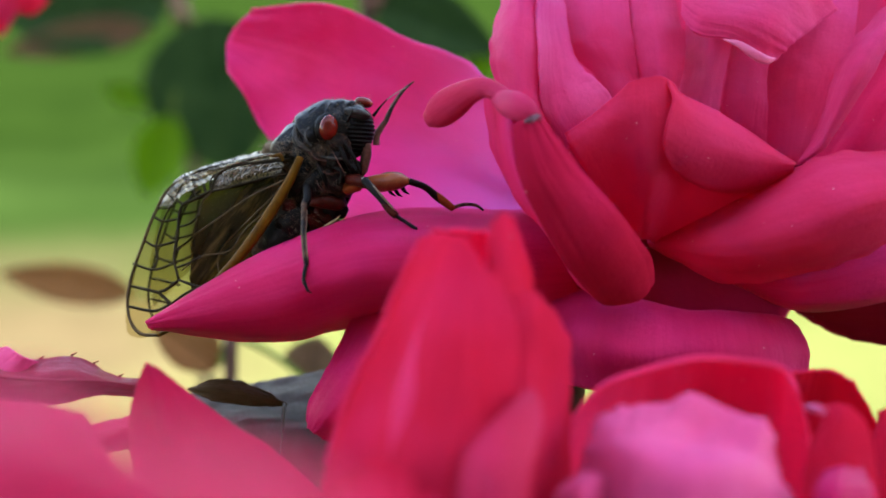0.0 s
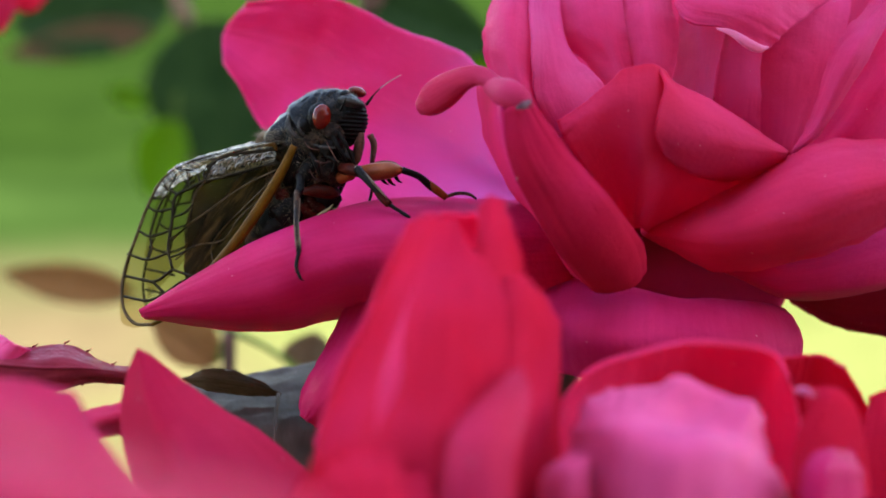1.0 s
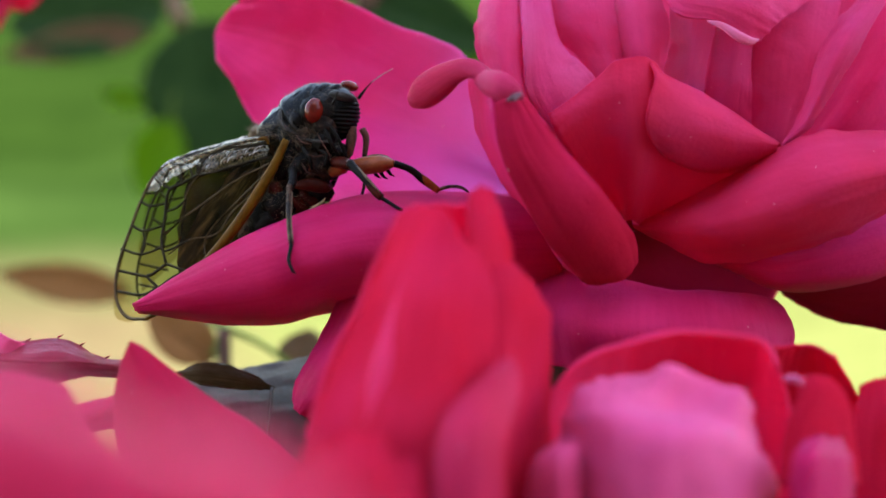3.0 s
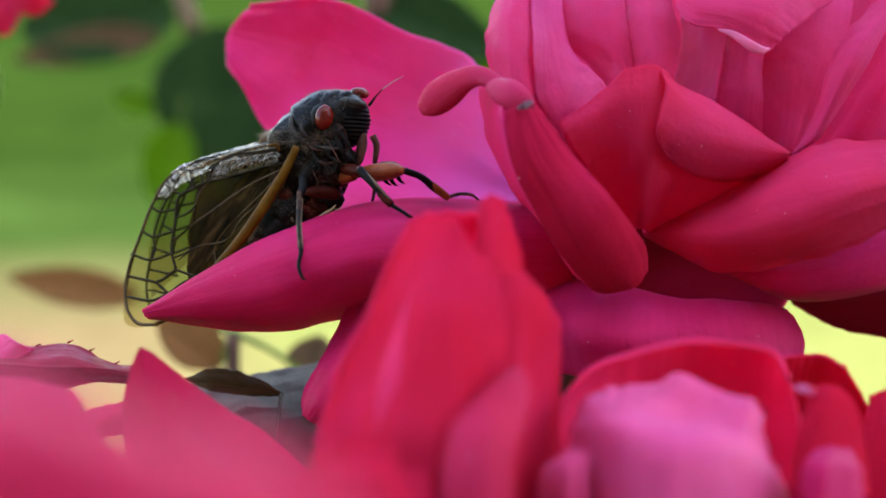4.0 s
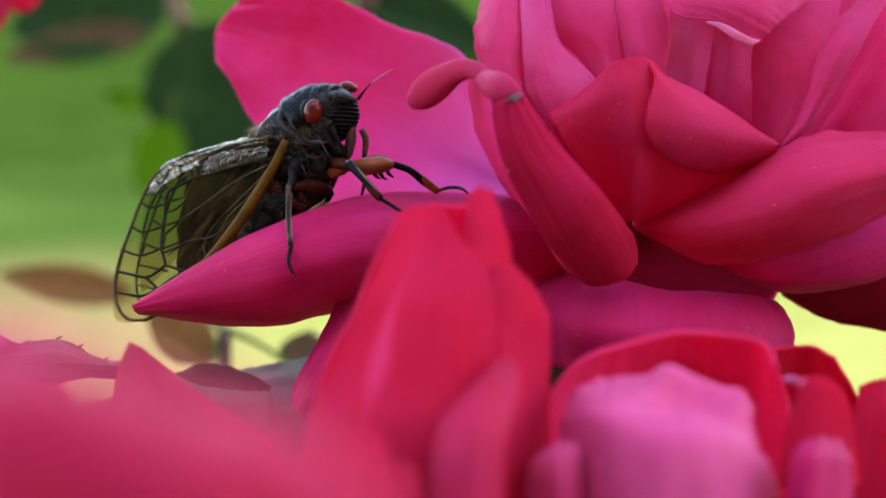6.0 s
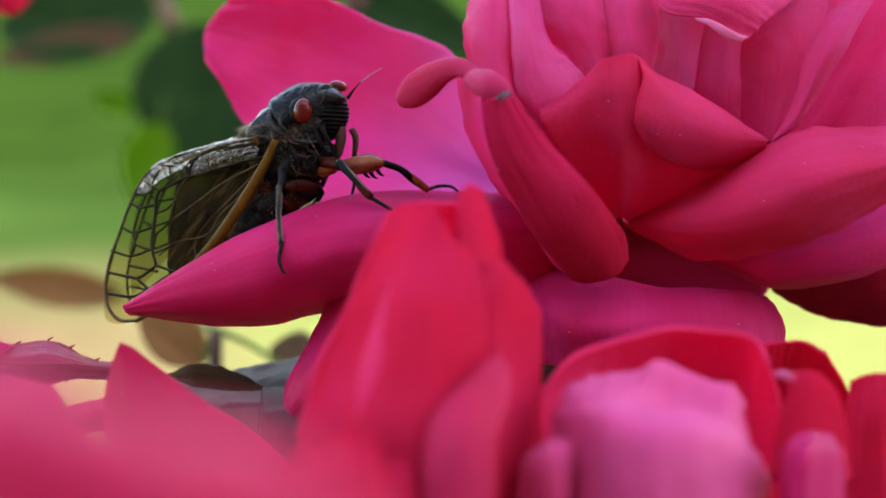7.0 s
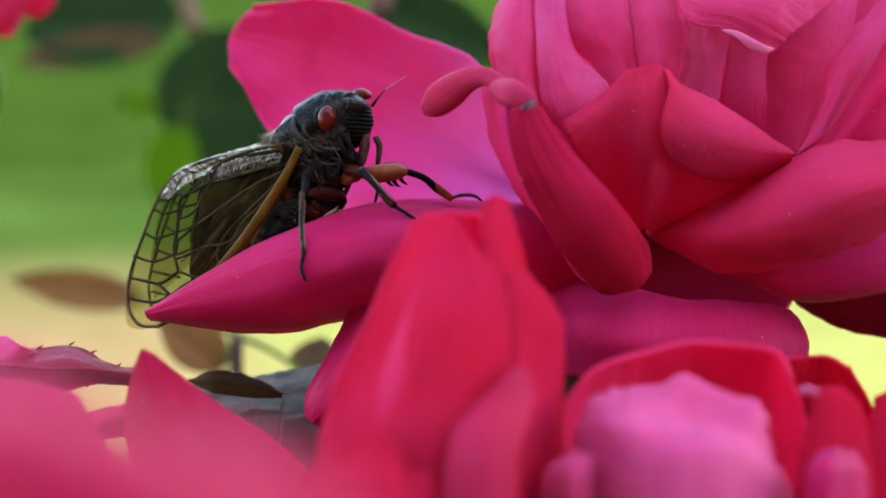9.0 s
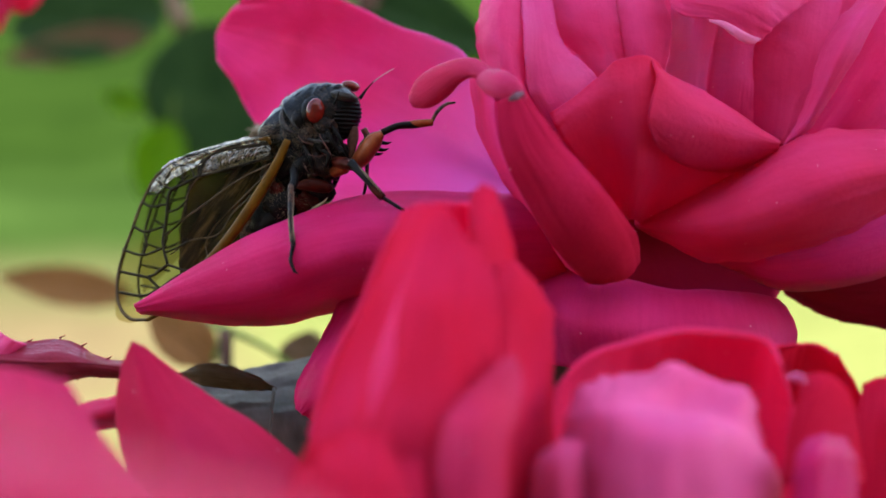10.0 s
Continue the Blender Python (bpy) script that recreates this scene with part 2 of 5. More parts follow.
def smoky(name):
    """Folded hind wing: brown see-through skin with lighter streaks along its folds."""
    m, n, l, b = material(name)
    folds = node(n, "TexNoise", Scale=1.0, Detail=5.0, Roughness=0.65, Distortion=0.4)
    l.new(stretched(n, l, (9, 2.2, 1)), folds.inputs["Vector"])
    col = ramp(n, [(0.38, (0.004, 0.0022, 0.0012)), (0.52, (0.024, 0.013, 0.006)), (0.66, (0.13, 0.078, 0.038))])
    l.new(folds.outputs["Fac"], col.inputs["Fac"])
    l.new(col.outputs["Color"], b.inputs["Base Color"])
    b.inputs["Roughness"].default_value = 0.45
    b.inputs["Specular IOR Level"].default_value = 0.0
    bump = node(n, "Bump", Strength=0.5, Distance=0.0006)
    l.new(folds.outputs["Fac"], bump.inputs["Height"])
    l.new(bump.outputs["Normal"], b.inputs["Normal"])
    tp = n.new("ShaderNodeBsdfTransparent")
    tp.inputs["Color"].default_value = (0.54, 0.33, 0.25, 1)
    clear = ramp(n, [(0.4, (0.02, 0.02, 0.02)), (0.68, (0.2, 0.2, 0.2))])
    l.new(folds.outputs["Fac"], clear.inputs["Fac"])
    mix = node(n, "MixShader")
    uv = n.new("ShaderNodeSeparateXYZ")
    l.new(stretched(n, l, (1, 1, 1)), uv.inputs[0])
    hem = n.new("ShaderNodeMapRange")
    hem.interpolation_type = "SMOOTHSTEP"
    hem.inputs["From Min"].default_value = 0.64
    hem.inputs["To Max"].default_value = 0.85
    l.new(uv.outputs["X"], hem.inputs["Value"])
    both = node(n, "Math")
    both.operation = "MAXIMUM"
    l.new(clear.outputs["Color"], both.inputs[0])
    l.new(hem.outputs[0], both.inputs[1])
    l.new(both.outputs[0], mix.inputs["Fac"])
    l.new(b.outputs[0], mix.inputs[1])
    l.new(tp.outputs[0], mix.inputs[2])
    l.new(mix.outputs[0], n["Material Output"].inputs["Surface"])
    return m


WING_SMOKE = smoky("wing_smoky")
WING_CELL = membrane("wing_cell", (0.4, 0.31, 0.2), 0.3, 0.3, 1.6, (0.04, 0.028, 0.017), 0.28)


# ---- shapes ----
def spline(pts, n):
    """n points along a smooth curve through pts (Catmull-Rom)."""
    p = np.asarray(pts, float)
    p = np.vstack([2 * p[0] - p[1], p, 2 * p[-1] - p[-2]])
    t = np.linspace(0, len(p) - 3 - 1e-9, n)
    i = t.astype(int)
    f = (t - i)[:, None]
    a, b, c, d = p[i], p[i + 1], p[i + 2], p[i + 3]
    return 0.5 * (2 * b + (c - a) * f + (2 * a - 5 * b + 4 * c - d) * f**2 + (3 * b - a - 3 * c + d) * f**3)


def part(name, bm, mat, parent=None, label="", smooth=True):
    me = bpy.data.meshes.new(name)
    bm.to_mesh(me)
    bm.free()
    me.materials.append(mat)
    if smooth:
        me.polygons.foreach_set("use_smooth", [True] * len(me.polygons))
    ob = new(name, me)
    ob.parent = parent
    if label:
        tagged(ob, label)
    return ob


def thing(name, label, category, group="", base=(0, 0, 0)):
    """An Empty for a thing of the layout, standing in REF."""
    ob = new(name)
    ob.matrix_world = REF
    ob.empty_display_size = 0.01
    return tagged(ob, label, category, group)


def grid_mesh(pts, uv=True):
    """A bmesh of quads over an array of points (rows, columns, 3) in millimetres."""
    bm = bmesh.new()
    r, c = pts.shape[:2]
    vs = [[bm.verts.new(Vector(pts[i, j]) * MM) for j in range(c)] for i in range(r)]
    layer = bm.loops.layers.uv.new("UVMap")
    for i in range(r - 1):
        for j in range(c - 1):
            f = bm.faces.new((vs[i][j], vs[i][j + 1], vs[i + 1][j + 1], vs[i + 1][j]))
            for loop, (a, b) in zip(f.loops, ((i, j), (i, j + 1), (i + 1, j + 1), (i + 1, j))):
                loop[layer].uv = (b / (c - 1), a / (r - 1))
    return bm


def sheet(rails, along=48, across=56, ripple=0.25, lip=0.0, seed=0, size=9.0, crease=0.15):
    """A smooth sheet over rails that run from base to tip, gently rippled, its margin bent by lip."""
    rows = np.stack([spline(r, along) for r in rails], 1)
    pts = np.stack([spline(r, across) for r in rows], 0)
    du, dv = np.gradient(pts, axis=1), np.gradient(pts, axis=0)
    nrm = np.cross(du, dv)
    nrm /= np.linalg.norm(nrm, axis=2, keepdims=True) + 1e-9
    for i in range(along):
        for j in range(across):
            q = Vector(pts[i, j]) / size + Vector((seed * 7.3, seed * 3.1, 0))
            k = noise.noise(q) + 0.5 * noise.noise(q * 2.7)
            s, v = abs(2 * j / (across - 1) - 1), i / (along - 1)
            edge = max(s**8, v**10)
            fold = noise.noise(Vector((9 * j / across, 1.6 * v, seed * 5.7))) + 0.5 * noise.noise(Vector((22 * j / across, 2.5 * v, seed * 9.1)))
            wave = 1.1 * ripple * edge * noise.noise(Vector((14 * (v if s > v else j / across), seed * 2.3, 1.0)))
            pts[i, j] += nrm[i, j] * (ripple * k + lip * edge + crease * fold + wave)
    return pts


def petal(parent, rails, mat, thick=0.35, name="petal", label="", **kw):
    ob = part(name, grid_mesh(sheet(rails, **kw)), mat, parent, label)
    mod = ob.modifiers.new("thick", "SOLIDIFY")
    mod.thickness = thick * MM
    mod.offset = 0
    return ob


def tube_mesh(path, radii, sides=10, n=24, flat=1.0, bm=None):
    """A round tube along a path in millimetres, with radii along it, closed at both ends."""
    p = spline(path, n)
    r = spline([(x, 0, 0) for x in radii], n)[:, 0].clip(0.01)
    bm = bm or bmesh.new()
    layer = bm.loops.layers.uv.verify()
    tang = np.gradient(p, axis=0)
    ref = Vector((0.2, 1, 0.1)).normalized()
    rings = []
    for i in range(n):
        t = Vector(tang[i]).normalized()
        a = (ref - t * ref.dot(t)).normalized()
        b = t.cross(a)
        ref = a
        rings.append([bm.verts.new((Vector(p[i]) + (a * math.cos(w) * flat + b * math.sin(w)) * r[i]) * MM)
                      for w in (2 * math.pi * k / sides for k in range(sides))])
    for i in range(n - 1):
        for k in range(sides):
            f = bm.faces.new((rings[i][k], rings[i][(k + 1) % sides], rings[i + 1][(k + 1) % sides], rings[i + 1][k]))
            for loop, (u, v) in zip(f.loops, ((k, i), (k + 1, i), (k + 1, i + 1), (k, i + 1))):
                loop[layer].uv = (u / sides, v / (n - 1))
    for ring, flip in ((rings[0], True), (rings[-1], False)):
        mid = bm.verts.new(sum((v.co for v in ring), Vector()) / sides)
        for k in range(sides):
            tri = (ring[k], ring[(k + 1) % sides], mid)
            bm.faces.new(tri[::-1] if flip else tri)
    return bm


def tube(parent, path, radii, mat, name, label="", **kw):
    return part(name, tube_mesh(path, radii, **kw), mat, parent, label)


def ball_mesh(c, r, bm=None, turn=(0, 0, 0), u=20, v=14, bumps=0.0):
    """An ellipsoid at c with half-axes r, in millimetres."""
    bm = bm or bmesh.new()
    m = Matrix.LocRotScale(Vector(c) * MM, Euler([radians(x) for x in turn]), Vector(r) * MM)
    got = bmesh.ops.create_uvsphere(bm, u_segments=u, v_segments=v, radius=1.0)
    for w in got["verts"]:
        k = 1 + bumps * noise.noise(w.co * 3 + Vector(c))
        w.co = m @ (w.co * k)
    return bm


def to_ground(x, y):
    """The spot on the lawn under a point of the layout, in its millimetres."""
    p = REF @ Vector((x * MM, y * MM, 0))
    return tuple((REF.inverted() @ Vector((p.x, p.y, 0))) / MM)


def stem(parent, top, spread, mat, r=1.6):
    foot = to_ground(top[0] + spread[0], top[1] + spread[1])
    mid = (top[0] + spread[0] * 0.4, top[1] + spread[1] * 0.3 + 10, top[2] - 120)
    return tube(parent, [top, (top[0], top[1] + 3, top[2] - 30), mid, foot], [r, r, r * 1.3, r * 2], mat, "stem", "thorny brown rose stem", n=40)


# ---- setting ----
def lawn():
    """Mown lawn to the horizon, a straw-coloured worn patch on it."""
    m, n, l, b = material("lawn")
    pos = stretched(n, l, (1, 1, 1), "Object")
    blades = node(n, "TexNoise", Scale=1.7, Detail=12.0, Roughness=0.75)
    clumps = node(n, "TexNoise", Scale=1.3, Detail=5.0)
    l.new(pos, blades.inputs["Vector"])
    l.new(pos, clumps.inputs["Vector"])
    green = ramp(n, [(0.3, (0.004, 0.0125, 0.002)), (0.7, (0.016, 0.035, 0.006))])
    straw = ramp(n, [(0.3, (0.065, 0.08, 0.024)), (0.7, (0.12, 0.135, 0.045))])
    l.new(blades.outputs["Fac"], green.inputs["Fac"])
    l.new(blades.outputs["Fac"], straw.inputs["Fac"])
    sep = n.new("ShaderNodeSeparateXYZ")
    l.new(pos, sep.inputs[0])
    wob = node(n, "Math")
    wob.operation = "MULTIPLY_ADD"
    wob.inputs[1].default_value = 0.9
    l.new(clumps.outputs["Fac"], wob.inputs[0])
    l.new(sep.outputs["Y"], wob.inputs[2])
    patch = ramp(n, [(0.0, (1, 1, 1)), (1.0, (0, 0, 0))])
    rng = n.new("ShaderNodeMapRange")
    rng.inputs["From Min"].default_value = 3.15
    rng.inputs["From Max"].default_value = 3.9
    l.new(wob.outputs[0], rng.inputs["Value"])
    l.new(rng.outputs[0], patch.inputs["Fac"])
    mix = n.new("ShaderNodeMix")
    mix.data_type = "RGBA"
    l.new(patch.outputs["Color"], mix.inputs["Factor"])
    # the green gets lighter towards the near lawn
    near_green = ramp(n, [(0.3, (0.0095, 0.023, 0.0045)), (0.7, (0.024, 0.048, 0.011))])
    l.new(blades.outputs["Fac"], near_green.inputs["Fac"])
    mown = n.new("ShaderNodeMapRange")
    mown.interpolation_type = "SMOOTHSTEP"
    mown.inputs["From Min"].default_value = 5.4
    mown.inputs["From Max"].default_value = 4.3
    l.new(wob.outputs[0], mown.inputs["Value"])
    strip = n.new("ShaderNodeMix")
    strip.data_type = "RGBA"
    l.new(mown.outputs[0], strip.inputs["Factor"])
    l.new(green.outputs["Color"], strip.inputs["A"])
    l.new(near_green.outputs["Color"], strip.inputs["B"])
    l.new(strip.outputs["Result"], mix.inputs["A"])
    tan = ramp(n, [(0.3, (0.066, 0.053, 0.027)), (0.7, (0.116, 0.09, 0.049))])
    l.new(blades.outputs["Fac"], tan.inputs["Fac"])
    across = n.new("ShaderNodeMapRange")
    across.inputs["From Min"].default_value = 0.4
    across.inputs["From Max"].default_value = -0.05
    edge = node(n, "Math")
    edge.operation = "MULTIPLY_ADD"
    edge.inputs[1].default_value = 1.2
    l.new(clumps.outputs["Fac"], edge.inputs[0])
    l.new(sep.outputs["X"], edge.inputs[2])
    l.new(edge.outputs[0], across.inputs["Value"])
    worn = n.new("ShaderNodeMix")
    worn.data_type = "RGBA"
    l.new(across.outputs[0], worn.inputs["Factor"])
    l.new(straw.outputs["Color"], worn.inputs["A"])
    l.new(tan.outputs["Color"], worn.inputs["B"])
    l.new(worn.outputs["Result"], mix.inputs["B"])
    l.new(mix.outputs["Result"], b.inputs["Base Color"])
    b.inputs["Roughness"].default_value = 0.9
    b.inputs["Specular IOR Level"].default_value = 0.0
    bm = bmesh.new()
    bmesh.ops.create_grid(bm, x_segments=2, y_segments=2, size=800)
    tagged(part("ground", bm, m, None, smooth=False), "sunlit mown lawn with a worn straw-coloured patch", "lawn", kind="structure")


def shade_wall():
    """A plain boarded wall, added out of view to keep the sun off the bed."""
    m = mottled("wood_weathered", [(0.3, (0.2, 0.17, 0.14)), (0.7, (0.32, 0.28, 0.23))], 3, 0.85, 0.3, 0.004)
    for name, size, at in (("shade_wall_back", (4.6, 0.15, 3.7), (0.3, -1.7, 1.85)),):
        bm = bmesh.new()
        bmesh.ops.create_cube(bm, size=1)
        bmesh.ops.scale(bm, vec=size, verts=bm.verts)
        bmesh.ops.translate(bm, vec=at, verts=bm.verts)
        bmesh.ops.bevel(bm, geom=bm.edges[:], offset=0.01, segments=1, affect="EDGES")
        tagged(part(name, bm, m, None, smooth=False), "plain weathered wooden wall added out of view to shade the roses", "wall", kind="structure")


def flower_bed():
    """A low mound of dark mulch in which the roses stand."""
    m = mottled("mulch", [(0.3, (0.02, 0.013, 0.008)), (0.7, (0.07, 0.045, 0.03))], 40, 0.9, 1.0, 0.01)
    n, k = 24, 40
    pts = np.zeros((n, k + 1, 3))
    for i in range(n):
        for j in range(k + 1):
            a, q = 2 * math.pi * j / k, i / (n - 1)
            x, y = math.cos(a) * q * 900, math.sin(a) * q * 700 + 100
            pts[i, j] = (x, y, 45 * (1 - q**3) - 6 + 14 * noise.noise(Vector((x, y, 0)) / 60) * (1 - q))
    tagged(part("flower_bed", grid_mesh(pts), m), "low mound of dark bark mulch under the roses", "flower bed", kind="structure")


lawn()
shade_wall()
flower_bed()


# ---- the open rose on which the insect sits ----
def main_rose():
    rose = thing("rose", "fully open magenta-pink rose with curled petals", "rose", "roses of the bush")
    # wide outer petal behind the insect
    petal(rose, [
        [(11.6, 10, 3.6), (3.2, 9, 3.9), (-8.8, 13, 3.5), (-20.3, 31, 10.1), (-31.1, 42, 26.1)],
        [(12.1, 26, 7.2), (3.5, 30, 10.8), (-9.7, 35, 15.7), (-21.9, 40, 21.7), (-32.1, 46, 29.2)],
        [(11.4, 26, 7.6), (2.4, 32, 17.5), (-9, 36, 24.5), (-20.5, 42, 29.9), (-31.5, 47, 32.4)],
        [(10.4, 22, 10.4), (4.9, 24, 23.6), (-6.1, 30, 30.1), (-16.8, 36, 35.2), (-28, 44, 35.7)],
    ], PETAL_LILAC, ripple=0.5, seed=1)
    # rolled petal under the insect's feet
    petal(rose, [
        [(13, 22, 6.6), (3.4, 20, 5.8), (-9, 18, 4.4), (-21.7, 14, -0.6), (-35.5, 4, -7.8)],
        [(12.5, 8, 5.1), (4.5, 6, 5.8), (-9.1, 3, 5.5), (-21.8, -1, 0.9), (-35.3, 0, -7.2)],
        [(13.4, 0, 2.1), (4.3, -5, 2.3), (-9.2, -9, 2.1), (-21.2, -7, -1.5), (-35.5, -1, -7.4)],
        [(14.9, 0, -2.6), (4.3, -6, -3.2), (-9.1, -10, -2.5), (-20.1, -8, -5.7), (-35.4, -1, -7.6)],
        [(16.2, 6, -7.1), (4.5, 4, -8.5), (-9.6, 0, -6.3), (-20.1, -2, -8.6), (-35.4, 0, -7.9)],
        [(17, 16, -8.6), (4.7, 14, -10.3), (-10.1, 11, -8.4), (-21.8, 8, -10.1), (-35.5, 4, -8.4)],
    ], PETAL_PURPLE_DIM, ripple=0.2, seed=2)
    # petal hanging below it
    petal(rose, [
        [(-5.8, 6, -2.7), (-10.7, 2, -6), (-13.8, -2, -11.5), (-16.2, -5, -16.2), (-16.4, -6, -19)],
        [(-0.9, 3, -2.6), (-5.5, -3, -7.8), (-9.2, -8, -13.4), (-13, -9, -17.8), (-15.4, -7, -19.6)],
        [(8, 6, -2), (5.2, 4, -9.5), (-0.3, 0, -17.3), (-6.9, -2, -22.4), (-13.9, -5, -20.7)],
    ], PETAL_PURPLE_DIM, ripple=0.2, seed=3)
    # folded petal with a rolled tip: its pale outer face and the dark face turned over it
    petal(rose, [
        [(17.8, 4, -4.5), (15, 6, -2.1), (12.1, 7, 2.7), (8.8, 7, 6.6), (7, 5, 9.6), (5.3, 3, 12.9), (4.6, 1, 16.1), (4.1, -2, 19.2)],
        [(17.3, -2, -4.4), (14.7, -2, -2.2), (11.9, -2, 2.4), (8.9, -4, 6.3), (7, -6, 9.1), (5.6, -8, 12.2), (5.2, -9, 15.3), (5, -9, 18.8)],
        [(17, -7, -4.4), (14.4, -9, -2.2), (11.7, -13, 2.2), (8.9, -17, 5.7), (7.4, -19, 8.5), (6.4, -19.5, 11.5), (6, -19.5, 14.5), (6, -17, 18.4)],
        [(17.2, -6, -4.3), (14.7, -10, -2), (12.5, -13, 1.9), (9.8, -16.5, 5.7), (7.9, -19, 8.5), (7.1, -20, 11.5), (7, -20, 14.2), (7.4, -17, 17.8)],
    ], PETAL_PURPLE_DIM, ripple=0.15, seed=4, crease=0.08)
    # turned-over face, its shade put into the darker petal colour
    petal(rose, [
        [(17, -5, -4.1), (16.5, -9.5, -4.3), (12.3, -15.8, 0.1), (8.8, -19.8, 5.5), (6.9, -21.5, 10.2), (6.6, -21.5, 14.6)],
        [(18.3, -5, -4.2), (17.6, -10.5, -4.7), (13.8, -16.6, 0.1), (10.5, -20.2, 5.5), (8.1, -22, 10.1), (7.2, -22, 14.9)],
        [(20, -5.5, -4), (19.3, -11, -4.5), (16.6, -16.5, 0.1), (13, -20, 5.5), (9.6, -21.8, 10.2), (8, -22, 15)],
        [(21.7, -5.5, -3.2), (21.4, -10.5, -3.8), (19.5, -15.2, 0.1), (15.8, -18.8, 5.5), (11.4, -20.8, 10.5), (8.7, -21.3, 15.2)],
        [(23, -4, -2), (22.9, -9, -2.2), (21.9, -13, 0.8), (17.7, -17.2, 5.8), (12.9, -19.5, 11), (9.5, -20.5, 15.1)],
    ], PETAL_SHADED, ripple=0.2, seed=20, thick=0.4, crease=0.1)
    # base of the bloom on which the petals sit
    # stops light leaking into the cavity; the cavity's shade is in its colour
    petal(rose, [
        [(10.5, 2, 0.1), (11.2, 16, 0.8), (12.5, 40, 1.7)],
        [(23.8, 6, 2.8), (25.1, 18, 2.4), (27.7, 40, 2)],
        [(34.4, 4, 0.1), (36.8, 18, 0.7), (40.5, 40, 1.4)],
        [(46.9, 2, 1.4), (50.6, 18, 1.9), (55.7, 40, 2.9)],
    ], PETAL_SHADED, ripple=0.2, seed=63, name="petal_base")
    tube(rose, [(6, -16, 17.8), (4.2, -13, 19.1), (2.4, -11, 19), (0.5, -9, 18), (-1.3, -8, 16.9), (-2.6, -7, 16.1)],
         [0.9, 1.1, 1.45, 2.05, 2.0, 1.0], PETAL_TIP, "petal_tip", "rolled red petal tip", sides=24, n=40, flat=0.75)
    tube(rose, [(9.4, -20.8, 15), (8.5, -21.4, 15.5), (7.3, -20.6, 16.3), (6.2, -18, 17), (5.1, -14, 17.9)],
         [0.4, 1.1, 1.5, 1.5, 0.9], PETAL_TIP, "petal_tip", "rolled red petal edge", sides=24, n=30, flat=0.8)
    tube(rose, [(7.6, -22.6, 14.7), (8.4, -23, 15), (9.2, -22.3, 15.5)], [0.12, 0.42, 0.2], SCAR, "blemish", "dried brown spot on the petal", sides=10, n=12, flat=0.5)
    # pointed front petal and its turned-over edge
    # its dark red carries the petal's shade in the colour
    petal(rose, [
        [(22.8, 4, 2.2), (18, -4, 7.3), (14.1, -8, 11.9), (12.9, -8, 14.5)],
        [(22.8, 2, 2.4), (19.5, -6, 9.1), (17.3, -9, 14.4), (16.5, -8, 16.8)],
        [(22.7, 0, 2.6), (21.1, -8, 9.7), (20.1, -10.5, 15.9), (20.1, -9, 19.9)],
        [(22.8, -1, 2.6), (22.5, -9.5, 9.6), (22, -11.5, 15.8), (22.1, -9.5, 20.5)],
        [(23.2, -1, 2.6), (24.4, -8.5, 9.6), (24.4, -11, 15.2), (24.1, -9.5, 20.6)],
        [(24.4, 3, 2), (27.4, -5, 9), (27.7, -7, 14.2), (26.1, -7.5, 19)],
        [(26, 6, 1.4), (32.9, -1, 7), (31.6, -5, 13.1), (31.3, -5, 16.8)],
        [(27.8, 8, 1.1), (36.8, 2, 6.5), (37.7, -3.5, 10.2), (39.9, -4, 11.3)],
    ], PETAL_DARK, ripple=0.3, seed=5, crease=0.1)
    petal(rose, [
        [(24.3, -10, 20.2), (25.9, -8.5, 19), (30, -7, 17.2), (34.7, -6, 14.4), (39.9, -4, 11.2)],
        [(24.6, -12, 18.1), (26.8, -11.2, 16.3), (30.4, -9.5, 14.7), (34.7, -7.5, 12.8), (39.7, -4.5, 11.1)],
        [(23.8, -13, 15.3), (26.8, -11.8, 13.6), (30.8, -10, 12.3), (35, -7.5, 11.4), (39.6, -4.5, 10.9)],
        [(23.5, -12.5, 12.9), (26.5, -11, 11.1), (30.7, -8.8, 10.2), (35.2, -6.4, 9.9), (39.6, -4, 10.6)],
        [(24.8, -10.5, 10.5), (27.6, -8, 9), (31.4, -6, 8.5), (35.6, -4.6, 8.9), (39.4, -3.4, 10.4)],
        [(26.7, -7.5, 9.4), (29.6, -5, 8.4), (32.9, -3, 8.1), (36.4, -2, 8.5), (39.3, -2, 10.1)],
    ], PETAL_DARK, ripple=0.18, seed=6, crease=0.05)
    # broad petals on the far side
    petal(rose, [
        [(24.1, 6, 2.5), (32.4, 0, 6.4), (39.9, -3, 10.7), (45, -6, 12.4), (57.2, -4, 12.7)],
        [(23.9, 4, 2.1), (31.3, -7, 3.3), (38.1, -12, 6.3), (44.4, -14, 8.1), (55.5, -10, 9.6)],
        [(24.2, 4, 1.8), (31.1, -8, 0.7), (38.4, -13, 1.9), (45, -14, 4.4), (55.5, -10, 7.7)],
        [(24.8, 6, 1.6), (31.7, -2, -2.4), (39.8, -6, -1.5), (47.3, -7, 1), (57.2, -4, 5.9)],
    ], PETAL_DARK, ripple=0.3, seed=7)
